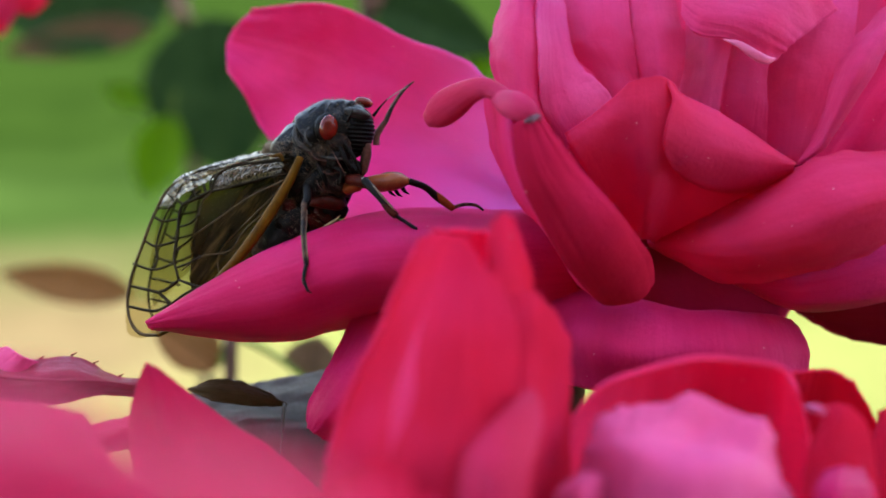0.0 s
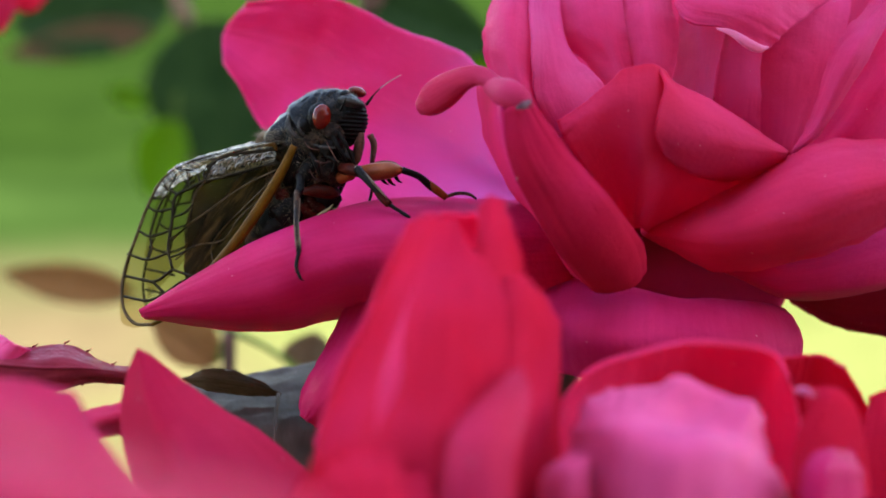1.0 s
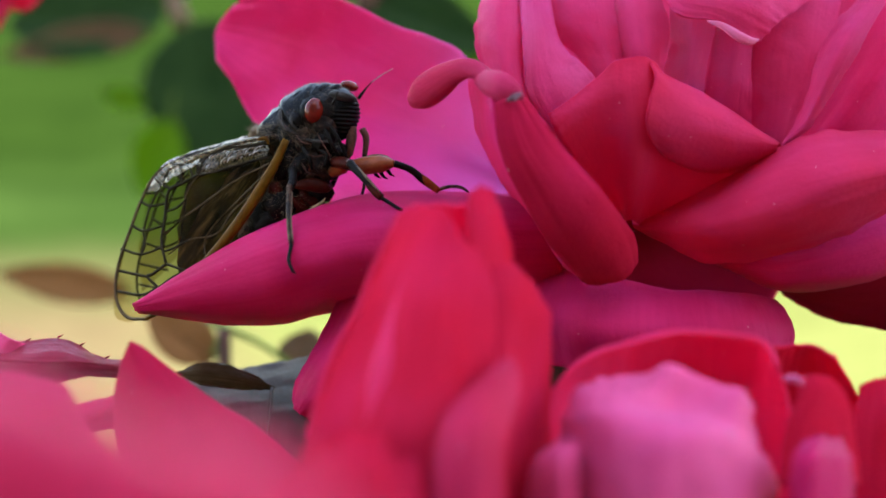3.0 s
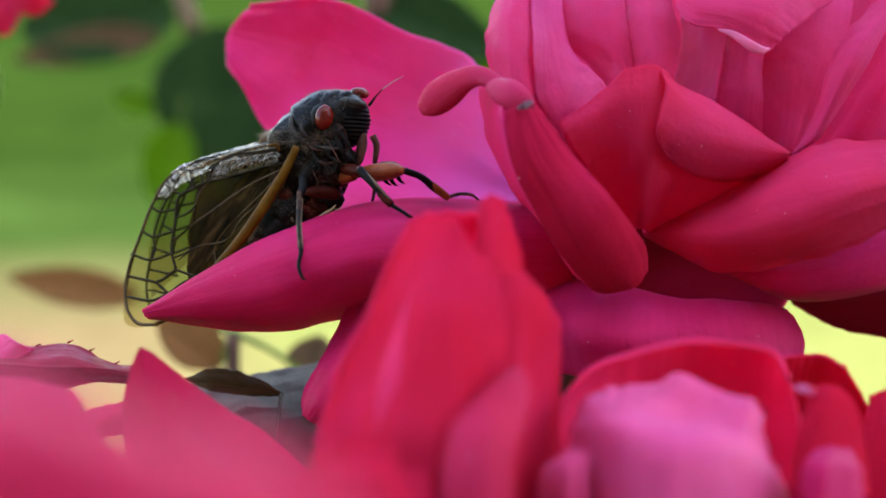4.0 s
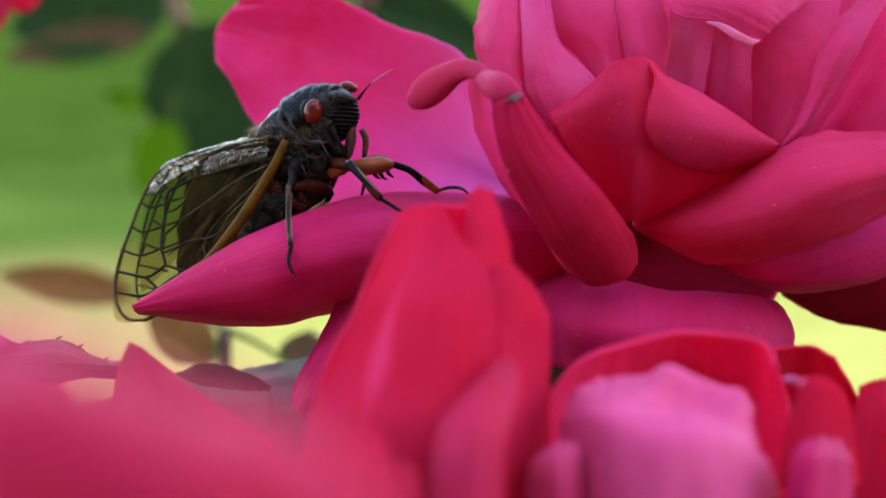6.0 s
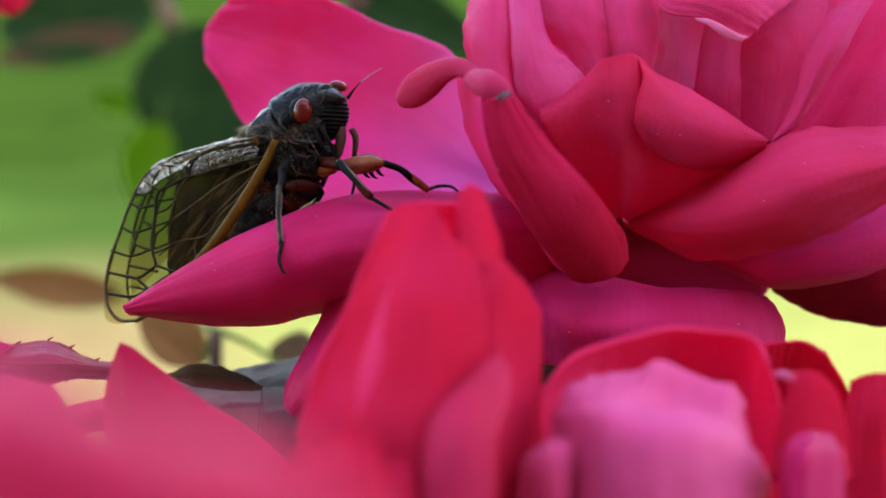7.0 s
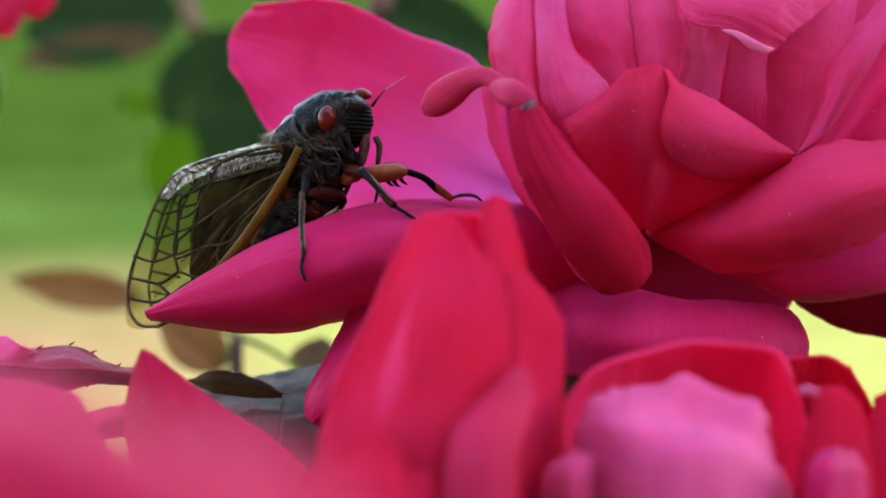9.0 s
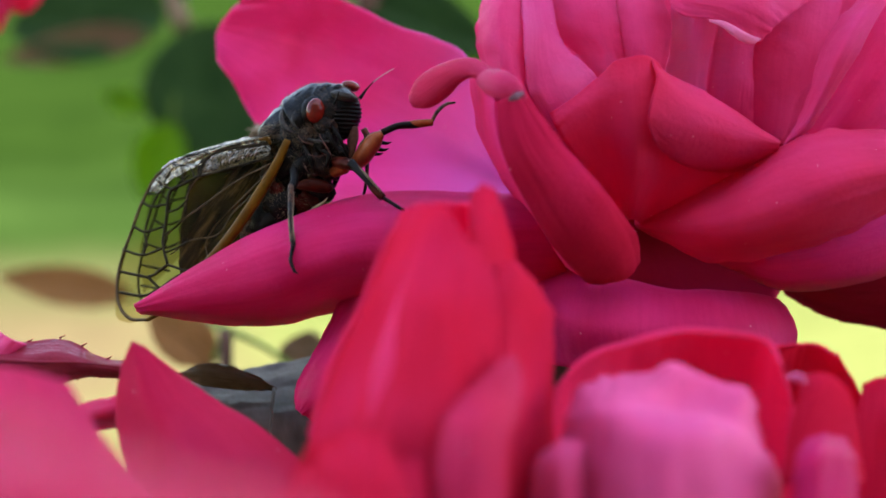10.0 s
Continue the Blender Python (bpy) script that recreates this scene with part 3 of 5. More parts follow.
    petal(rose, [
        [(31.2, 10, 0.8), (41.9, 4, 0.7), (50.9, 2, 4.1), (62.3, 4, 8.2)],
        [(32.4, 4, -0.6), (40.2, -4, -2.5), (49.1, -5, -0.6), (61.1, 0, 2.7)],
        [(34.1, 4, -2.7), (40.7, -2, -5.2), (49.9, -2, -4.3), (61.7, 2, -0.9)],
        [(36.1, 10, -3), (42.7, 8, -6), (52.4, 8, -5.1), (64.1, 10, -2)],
    ], PETAL_PURPLE_DIM, ripple=0.25, seed=8)
    # underside of the broad petal, darkened in colour for its shade
    petal(rose, [
        [(40.7, 5, -4), (47.1, 3, -4.3), (53.6, 2, -4), (62.3, 4, -2.7)],
        [(43, 12, -5.6), (49, 11, -7.3), (55.7, 10, -8), (64.7, 12, -7.7)],
        [(45.6, 22, -6.9), (51.5, 22, -10.1), (58.9, 22, -11.5), (68.4, 24, -12.2)],
    ], PETAL_SHADED, ripple=0.2, seed=9)
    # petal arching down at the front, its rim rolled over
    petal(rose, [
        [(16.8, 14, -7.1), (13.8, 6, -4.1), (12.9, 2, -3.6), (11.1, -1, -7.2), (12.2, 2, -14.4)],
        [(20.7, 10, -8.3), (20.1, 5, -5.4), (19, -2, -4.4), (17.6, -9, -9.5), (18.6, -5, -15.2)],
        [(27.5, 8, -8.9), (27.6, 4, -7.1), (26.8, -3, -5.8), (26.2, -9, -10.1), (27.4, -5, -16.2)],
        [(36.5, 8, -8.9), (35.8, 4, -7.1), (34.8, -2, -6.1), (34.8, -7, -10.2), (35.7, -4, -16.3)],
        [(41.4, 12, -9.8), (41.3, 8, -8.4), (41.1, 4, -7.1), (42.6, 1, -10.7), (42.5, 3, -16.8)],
    ], PETAL_PURPLE_DIM, ripple=0.25, seed=10)
    # upright petals round the heart
    for rails, mat, k in (
        ([[(12.3, 10, 14.1), (7.6, 8, 18.8), (5.4, 9, 23.1), (5.2, 10, 26.7), (6.2, 13, 31.3), (7.7, 18, 36.4)],
          [(13.2, 8, 13.9), (9.2, 4, 18.4), (7.9, 4, 22.5), (7.8, 5, 26), (8.4, 8, 30.6), (9.3, 14, 35.7)],
          [(15.1, 9.5, 14.4), (12.2, 6, 18.6), (11.6, 5.5, 22), (11.5, 6, 25.5), (11.4, 9, 30), (11.8, 14, 35.7)]], PETAL_MID, 11),
        ([[(14, 9, 14), (11.3, 5, 17.8), (10.8, 4.2, 21.2), (10.6, 4.5, 24.6), (10.6, 7, 29), (10.9, 13, 35.6)],
          [(16.4, 8, 14.3), (13.8, 5.5, 17.9), (12.7, 5, 21.3), (12.4, 5.5, 24.7), (12.2, 8, 29.2), (12.4, 14, 35.7)],
          [(21, 6, 15.9), (19.6, 6, 19.8), (17.6, 6.5, 22.1), (15.6, 7, 24.2), (14.6, 8.5, 27.9), (14.1, 16, 36.1)]], PETAL_BLUSH, 12),
        ([[(20.7, 10, 15.5), (19.6, 9.5, 20.3), (17.6, 10, 23.2), (15.5, 10.5, 25.3), (14.4, 12, 29), (14.2, 18, 36.4)],
          [(21.9, 8, 16), (21.5, 7, 20.1), (20.1, 7, 23.5), (18.7, 7.5, 26.4), (18.2, 9.5, 30.1), (18.3, 15, 35.9)],
          [(23.8, 9, 16.8), (23.4, 8, 20.9), (22.9, 7.5, 23.6), (22.5, 8, 26.4), (22.3, 10, 30.2), (22.4, 16, 36.1)]], PETAL_MID, 13),
        ([[(23.4, 10, 16.9), (23.3, 9, 21.7), (22.8, 8.5, 24.4), (22.4, 9, 26.9), (22.2, 11, 30.3), (22.3, 17, 36.2)],
          [(25.1, 6, 16.5), (25.1, 4.5, 21.2), (25, 4, 23.9), (24.9, 5, 26.4), (24.7, 7, 29.7), (25, 14, 35.7)],
          [(27.3, 7, 16.6), (27.6, 5, 20.6), (28.3, 5, 23.6), (28.6, 6, 26.5), (28, 8, 29.9), (27.7, 15, 35.9)]], PETAL_MID, 14),
        ([[(28.3, 12, 16.3), (28.4, 10, 20.4), (29.1, 10, 23.9), (29.5, 10.5, 27.1), (29.4, 12, 30.5), (29.9, 18, 36.4)],
          [(30.7, 9, 16.4), (31, 7.5, 19.4), (31.5, 7, 22.8), (31.7, 7.5, 25.7), (32.3, 10, 29.5), (33.3, 17, 36.2)],
          [(33.3, 9, 16.1), (33.1, 8, 19.1), (33.8, 8, 22.9), (34.7, 9, 26.9), (35.6, 12, 30.5), (36.9, 19, 36.6)]], PETAL_BLUSH, 15),
        ([[(33.8, 11, 15.9), (33.6, 9.5, 18.9), (34.2, 9, 23.1), (35.1, 10, 27), (36.1, 13, 30.6), (37.8, 20, 36.7)],
          [(36.1, 10, 15.5), (36.1, 8, 18.1), (36.4, 7, 22.1), (37, 8, 25.4), (38.2, 12, 29.8), (40, 20, 36.7)],
          [(39.5, 11, 14.1), (39.1, 9, 17.5), (39, 8.5, 21.6), (39.5, 9.5, 25.2), (40.5, 13, 29.9), (42.2, 20, 36.7)]], PETAL_MID, 64),
        ([[(39.5, 13, 13.9), (39, 11, 17.7), (39, 10.5, 21.8), (39.5, 11, 25.4), (40.5, 14, 30), (42.4, 21, 36.9)],
          [(42.5, 12, 12.6), (42.7, 9.5, 16.8), (42.8, 8.5, 20.9), (43.7, 9.5, 24.9), (44.8, 13, 29.9), (46.6, 20, 36.7)],
          [(44.1, 13, 12.3), (46.1, 11, 15.2), (47.9, 9.5, 20.3), (49.5, 10.5, 24.6), (51.4, 14, 30), (53.5, 21, 36.9)]], PETAL_MID, 65),
        ([[(43.2, 11, 12), (44.9, 8, 15.7), (46.3, 6, 20.7), (47.4, 6, 24.1), (49.7, 7, 27), (54.8, 12, 31.9)],
          [(42.7, 8, 11.7), (44.9, 4, 14.7), (46.9, 2, 19.6), (48.5, 2, 23), (51.1, 4, 26.6), (56.1, 10, 31.9)],
          [(42.8, 7, 11.8), (45.4, 4, 13.9), (48.4, 3, 18.8), (50.5, 3, 22.3), (53.2, 5, 26.4), (58.1, 11, 32.4)]], PETAL_MID, 17),
    ):
        petal(rose, rails, mat, ripple=0.35, size=5.0, crease=0.08, seed=k)
    petal(rose, [
        [(28.1, 5, 29.3), (29.4, 2, 26.9), (33.6, 1, 26.1), (36.6, 1, 23.9), (39, 3, 23.9)],
        [(28.8, 8, 32.7), (30.9, 3, 30.5), (34.6, 1, 29.5), (38.6, 1, 28.2), (41.9, 4, 26.6)],
        [(31.4, 16, 39.7), (34.3, 12, 38.2), (38.9, 10, 37.2), (44.5, 10, 35.1), (48.5, 12, 31.2)],
    ], PETAL_MID, ripple=0.3, seed=16, size=6.0, crease=0.1)
    tube(rose, [(32.4, 0.6, 26.1), (34, -0.2, 25.5), (36, -0.6, 24.1), (37.4, -0.2, 23.6), (38.7, 1.5, 24)], [0.1, 0.4, 0.6, 0.5, 0.1], LIP, "petal_lip", "whitish curled petal edge", sides=12, n=24, flat=0.7)
    petal(rose, [
        [(44.4, 16, 10.2), (48, 16, 15.9), (52, 18, 23.3), (56.9, 20, 32.3), (60.9, 24, 38.9)],
        [(45.7, 12, 10), (50.8, 10, 14.8), (55.7, 10, 21.1), (61.2, 12, 28.3), (66.6, 18, 36.4)],
        [(47.1, 12, 9.3), (54.8, 12, 12.8), (62.5, 14, 17.9), (68.1, 16, 24.6), (73, 20, 32.3)],
    ], PETAL, ripple=0.3, seed=18)
    # inner cup that closes the heart behind the open petals
    # the dark petal colour gives the cup its shade
    petal(rose, [
        [(13.3, 26, -7.5), (10.1, 22, 8.2), (10.8, 22, 19.3), (12.4, 24, 28.4)],
        [(26.8, 20, -12.4), (26.1, 26, -2.2), (23.8, 19, 10.3), (22.4, 20, 19.1)],
        [(40.4, 22, -12.5), (41.3, 27, -2.2), (40, 20, 10.3), (40.4, 22, 20.8)],
        [(46.4, 28, -5.6), (53, 22, 3), (54, 20, 14), (55.7, 24, 25.5)],
    ], PETAL_SHADED, ripple=0.2, seed=19)
    # outer petals at the back of the bloom
    # added backing that blocks light and lawn behind the heart
    for rails, k in (
        ([[(17.3, 40, -9.5), (14.1, 40, 11.3), (15.7, 40, 52)], [(29, 38, -11), (27.4, 38, 11.2), (26.8, 39, 52)], [(43.3, 38, -11), (43.3, 38, 11.2), (43.5, 39, 52)], [(48.9, 40, -4.7), (58.4, 38, 11.2), (61.8, 39, 52)]], 61),
        ([[(34, 45, -4.8), (33.8, 44, 11.5), (35.5, 44, 40.7)], [(49.7, 44, -4), (53.1, 43, 11.4), (53.1, 43, 40.6)], [(66.4, 44, -3.2), (74.2, 43, 11.4), (75.8, 43, 40.6)]], 62),
    ):
        petal(rose, rails, PETAL_MID, ripple=0.3, seed=k)
    tube(rose, [(14.1, 6, -10.9), (14.4, 7, -16.5), (13.2, 8, -24.2)], [2.0, 2.2, 1.6], STEM, "sepal", "dark green sepal", sides=10, n=14)
    part("receptacle", ball_mesh((37.5, 52, 3.4), (6, 6, 5)), STEM_GREEN, rose, "green rose hip base")
    stem(rose, (37.3, 54, 0.9), (20, 60), STEM_GREEN)
    return rose


rose = main_rose()


# ---- blooms in the foreground ----
def front_bud():
    bud = thing("rose", "half-open crimson rose bud beside the open rose", "rose", "roses of the bush")
    petal(bud, [
        [(-13.4, -48, -29.1), (-11.3, -48, -17.7), (-9.4, -47, -11.4), (-6.9, -46, -6.6), (-5.3, -45, -2.4), (-3.2, -45, 2.3)],
        [(-10.8, -55, -27.8), (-8.9, -55, -16.9), (-7, -54, -11.6), (-5.1, -52.5, -6.8), (-3.6, -50, -2.5), (-1.8, -47.5, 2.8)],
        [(-6.8, -67, -25.4), (-5.1, -67.5, -15.4), (-4, -65.5, -11.2), (-2.9, -62, -6.4), (-1.8, -58, -2.3), (-0.4, -51.5, 2.9)],
        [(-3.2, -69, -25), (-2.1, -69, -15.2), (-1.3, -67, -11), (-0.6, -63.5, -6.3), (0, -59, -2.3), (1.1, -53.5, 2.1)],
        [(0.7, -68, -25.2), (1.2, -68, -15.4), (1.6, -66, -11.1), (2, -62.5, -6.8), (2.3, -59, -3.2), (2.5, -56, 0)],
        [(4.4, -63, -26.2), (4.6, -63, -15.9), (4.8, -61, -11.5), (4.8, -58.5, -7.5), (4.6, -56, -4.3), (4.1, -54, -1.3)],
        [(8.7, -52, -28.2), (7.9, -53, -17.1), (7.4, -52, -12.3), (7, -51, -7.9), (6.6, -50, -5), (6.1, -49, -2.5)],
        [(10.5, -44, -29.9), (9.4, -44, -18.1), (8.9, -44, -12.9), (8.4, -44, -8.8), (7.9, -44, -6.2), (7.3, -44, -4.1)],
    ], PETAL_CRIMSON, ripple=0.25, seed=21, crease=0.35)
    petal(bud, [
        [(3.1, -59, -7.5), (3.1, -56.2, -3.3), (3, -53.5, 0.5), (3.2, -50, 3.6)],
        [(4.2, -58, -7.5), (4.2, -55.5, -3.3), (4.2, -53, 0.5), (4.1, -49, 4.6)],
        [(5.9, -54.5, -7.7), (5.9, -52.5, -3.4), (5.7, -50.5, 0.5), (5.2, -48, 4.2)],
        [(7.6, -49, -8), (7.4, -48, -3.5), (6.8, -46.5, 0.1), (5.8, -45.5, 2.8)],
    ], PETAL_CRIMSON, ripple=0.2, seed=26, crease=0.2)
    # fold in lighter red, for the bright streak where it faces the sky
    tube(bud, [(-1.5, -57.6, -1.9), (-2.7, -62.4, -6.8), (-3.5, -66, -11.1), (-4.1, -68, -15.6)], [0.3, 1.1, 1.6, 1.2], PETAL_RED, "petal_fold", "raised fold along the petal", sides=18, n=30, flat=0.45)
    petal(bud, [
        [(2.7, -65.5, -25.8), (3.5, -65, -15.7), (4.2, -61.2, -11.5), (4.6, -58, -7.5), (5, -55.8, -4.8), (5.2, -53.6, -2.4)],
        [(5.8, -61, -26.6), (6.3, -61, -16.2), (6.6, -59.5, -11.7), (6.9, -57, -7.6), (6.8, -55, -4.8), (6.7, -52.8, -2.4)],
        [(8.6, -54, -27.9), (8.6, -54, -17), (8.9, -53, -12.2), (8.9, -52, -7.8), (8.6, -51, -5.4), (8.1, -50, -3.2)],
        [(10.6, -45, -29.6), (10.4, -45, -18), (10.4, -45, -12.9), (10.6, -45, -8.7), (10.4, -45.5, -6.6), (9.1, -46.5, -4.3)],
    ], PETAL_CRIMSON, ripple=0.2, seed=22, crease=0.25)
    petal(bud, [
        [(-8.2, -30, -34.5), (-7, -30, -20.3), (-5.2, -34, -8.8), (-3.5, -38, -1.6), (-1.8, -42, 3.2)],
        [(-1.4, -24, -35.7), (-0.2, -24, -21.1), (0.3, -30, -9), (1.4, -36, -2.1), (1.9, -42, 3.3)],
        [(6.7, -28, -34.9), (8.3, -30, -20.3), (8.1, -34, -11), (7.1, -38, -3.2), (5.6, -42, 2.2)],
    ], PETAL_RED, ripple=0.2, seed=23, crease=0.5)
    petal(bud, [
        [(-13.8, -64, -28.1), (-12.4, -64, -23.1), (-11.1, -64, -19.9), (-10.3, -64, -18.3)],
        [(-7.9, -72, -26.4), (-6.9, -73, -21.1), (-6.5, -72, -17.5), (-6.5, -69, -15.7)],
        [(-1, -70, -26.8), (-1, -71, -22.3), (-1.5, -70, -19), (-2.2, -68, -17)],
    ], PETAL_CRIMSON, ripple=0.2, seed=24, crease=0.5, lip=1.0)
    petal(bud, [
        [(-0.6, -70.5, -24.8), (0.3, -69.8, -15.6), (1.8, -68, -12.9), (4.1, -65, -11), (6.2, -61, -9.8)],
        [(2, -72.5, -24.4), (2.6, -71.5, -16.2), (3.8, -69, -13.7), (5.2, -65, -11.9), (6.5, -61, -10.4)],
        [(5.2, -71, -24.6), (5.3, -69, -17), (6, -66, -14.7), (6.8, -62.5, -12.8), (6.8, -60, -11.2)],
    ], PETAL_DUSTY, ripple=0.2, seed=25, crease=0.15)
    tube(bud, [(-11.3, -48.2, -17.7), (-9.4, -47.4, -11.4), (-6.9, -46.4, -6.6), (-5.3, -45.4, -2.4), (-3.2, -45.2, 2.3)],
         [0.4, 0.45, 0.45, 0.4, 0.15], PETAL_RED, "petal_rim", "pale rolled petal rim", sides=12, n=30)
    stem(bud, (-2.3, -40, -40), (40, 90), STEM_GREEN)
    return bud


def low_rose():
    low = thing("rose", "cupped pink rose below the open rose", "rose", "roses of the bush")
    petal(low, [
        [(9, -46, -29.5), (9.9, -45, -18.5), (10.3, -44, -15.8), (10.8, -43, -14.3)],
        [(12.4, -42, -30.2), (12.8, -41, -19), (13.4, -40, -14.9), (14.2, -40, -11.5)],
        [(17.1, -38, -31), (17.4, -37, -19.5), (18.1, -36, -14.2), (18.7, -38, -10)],
        [(22.9, -35, -31.5), (23, -34, -19.9), (23.3, -34, -14.3), (23.4, -37, -9.1)],
        [(27.8, -35, -31.5), (28, -34, -19.9), (28, -34, -14.3), (27.5, -37, -9.2)],
        [(31.3, -37, -31.1), (31.5, -36, -19.6), (31.6, -36, -14.2), (31.4, -38, -9.9)],
        [(33.9, -40, -30.6), (33.7, -40, -19.1), (33.4, -40, -14.9), (32.6, -40, -12.3)],
    ], PETAL_RED, ripple=0.25, seed=31, crease=0.25)
    petal(low, [
        [(10.4, -55, -27.8), (10.9, -55, -17.4), (11.8, -53, -14.7), (13.1, -49, -13.1)],
        [(12.8, -61, -26.6), (12.9, -61, -16.6), (13.5, -58, -13.9), (15.3, -48, -12.7)],
        [(15.3, -63, -26.2), (15.3, -63, -16.4), (16, -59, -13.8), (17.9, -49, -12.4)],
        [(18.4, -64, -26), (18.5, -63, -16.4), (19.8, -55, -14.5), (20.9, -51, -11.2)],
        [(21.5, -63, -26.2), (21.7, -62, -16.5), (22.9, -54, -14.8), (23.7, -51, -12.4)],
        [(24.6, -61, -26.6), (24.9, -60, -17.7), (25.9, -55, -15.9), (27.4, -51, -14)],
        [(29.7, -54, -27.9), (29.2, -54, -20.5), (28.3, -53, -18.6), (27.9, -51, -16.3)],
    ], PETAL_PALE, ripple=0.4, seed=32, crease=0.2, size=9.0)
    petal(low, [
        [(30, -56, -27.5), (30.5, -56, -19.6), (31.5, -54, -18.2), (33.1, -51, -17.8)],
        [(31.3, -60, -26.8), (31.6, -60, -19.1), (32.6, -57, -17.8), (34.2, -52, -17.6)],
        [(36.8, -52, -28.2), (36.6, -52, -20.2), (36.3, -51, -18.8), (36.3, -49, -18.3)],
    ], PETAL_PURPLE_DIM, ripple=0.25, seed=33, crease=0.25)
    petal(low, [
        [(30.6, -50, -22), (31.5, -48, -18.2), (32.5, -46.5, -15.8), (33.2, -46, -14.1), (32.4, -45, -12.9)],
        [(32.6, -51, -21.8), (33.5, -49, -18.1), (34.5, -47.5, -15.2), (35.1, -46.5, -13.8), (34.7, -45, -12.8)],
        [(38.8, -46, -22.5), (38.3, -46, -18.4), (38, -45, -15.7), (37.5, -44, -14), (36.5, -44, -12.9)],
    ], PETAL_CRIMSON, ripple=0.2, seed=34)
    petal(low, [
        [(7.3, -60, -26.8), (8.1, -60, -19.3), (9.3, -58, -18.1)],
        [(9.9, -63, -26.2), (10.1, -62, -18.4), (10.9, -58, -17.3)],
        [(12, -62, -26.4), (12.1, -61, -18.5), (12.7, -58, -17.4)],
    ], PETAL_PALE, ripple=0.2, seed=37, crease=0.15)
    # pale tube painted for a white highlight on this petal's edge
    tube(low, [(31.9, -46, -12.8), (32.6, -47.2, -12.8), (33.5, -47, -13.3)], [0.12, 0.42, 0.15], LIP, "petal_lip", "whitish curled petal edge", sides=12, n=14, flat=0.7)
    petal(low, [
        [(32.6, -24, -33.6), (33.2, -24, -18.7), (34, -26, -13.9), (34.5, -28, -11)],
        [(37.7, -22, -34), (38.1, -23, -18.8), (38.3, -25, -13.9), (38.4, -27, -10.8)],
        [(45.5, -24, -33.6), (44.9, -24, -19.9), (43.3, -26, -15.6), (40.8, -28, -11.9)],
    ], PETAL_CRIMSON, ripple=0.2, seed=35)
    petal(low, [
        [(41.1, -30, -35.1), (41.7, -30, -24.9), (42.3, -30, -18.1), (42.8, -30, -14.7)],
        [(44, -34, -34.3), (44.6, -34, -24.3), (44.6, -34, -17.7), (45.1, -32, -13.9)],
        [(50.8, -30, -35.1), (51.3, -30, -24.9), (51.3, -30, -18.1), (50.2, -30, -14.7)],
    ], PETAL_CRIMSON, ripple=0.2, seed=36)
    tube(low, [(10.5, -43.4, -14.7), (14.1, -40.5, -11.5), (18.6, -38.6, -10.1), (23.3, -37.6, -9.1), (27.4, -37.6, -9.3), (31.3, -38.5, -10), (32.6, -40.4, -12.3)],
         [0.2, 0.45, 0.5, 0.5, 0.5, 0.45, 0.2], PETAL_RED, "petal_rim", "pale rolled petal rim", sides=12, n=50)
    stem(low, (24.3, -40, -40), (-20, 80), STEM_GREEN)
    return low


def left_rose():
    left = thing("rose", "pink rose with pointed petals at the edge of the bush", "rose", "roses of the bush")
    petal(left, [
        [(-27.9, -27.5, -35.6), (-30.4, -27.5, -26.4), (-32.4, -27.5, -20), (-32.6, -27.5, -14.9), (-31.1, -27.5, -10.1)],
        [(-19.9, -35.5, -34), (-22.7, -35.5, -25.2), (-25.6, -34.1, -19.9), (-28.3, -31.5, -15.7), (-30.7, -27.5, -10.4)],
        [(-4.8, -27.5, -35.6), (-11.7, -27.5, -25.2), (-17.5, -27.5, -19.5), (-23.8, -27.5, -15.5), (-30, -27.5, -10.7)],
    ], PETAL_DUSTY, ripple=0.12, seed=41, crease=0.08)
    petal(left, [
        [(-46.7, -64.6, -27.9), (-45.3, -64.6, -20.7), (-42.6, -63.3, -14.6), (-39.1, -60.7, -10.7)],
        [(-33.3, -72.6, -26.3), (-33.3, -72.6, -19.5), (-33.4, -68.6, -14.5), (-33.7, -63.3, -10.5)],
        [(-20.4, -64.6, -27.9), (-21.4, -64.6, -22.6), (-25.6, -63.3, -17.8), (-30.5, -60.7, -11.8)],
    ], PETAL_DUSTY, ripple=0.3, seed=42)
    petal(left, [
        [(-46.4, -22.2, -23.1), (-41.1, -22.2, -19.1), (-37.6, -22.2, -17.1), (-34.9, -20.9, -16.5), (-32.5, -20.9, -15.9)],
        [(-44.6, -24.8, -24.4), (-39.4, -24.8, -20.4), (-36.5, -24.8, -18.2), (-34.1, -23.5, -17.6), (-32, -22.2, -17.6)],
        [(-42.9, -22.2, -27.2), (-39, -22.2, -22), (-36.6, -22.2, -20), (-34.4, -20.9, -19.6), (-31.8, -20.9, -19.8)],
    ], PETAL_DUSTY, ripple=0.2, seed=43)
    petal(left, [
        [(-62.6, -8.9, -17.8), (-57.6, -8.9, -13.3), (-52.5, -8.9, -10.7), (-49.9, -8.9, -9.6)],
        [(-58.7, -11.6, -20), (-52.9, -11.6, -15.7), (-49.2, -11.6, -12.5), (-47.4, -11.6, -10.6)],
        [(-55.1, -8.9, -22.8), (-49.9, -8.9, -18.4), (-47.4, -8.9, -14.6), (-46.2, -8.9, -11.4)],
    ], PETAL_PALE, ripple=0.2, seed=44)
    stem(left, (-38, -33, -34.5), (60, 70), STEM_GREEN)
    return left


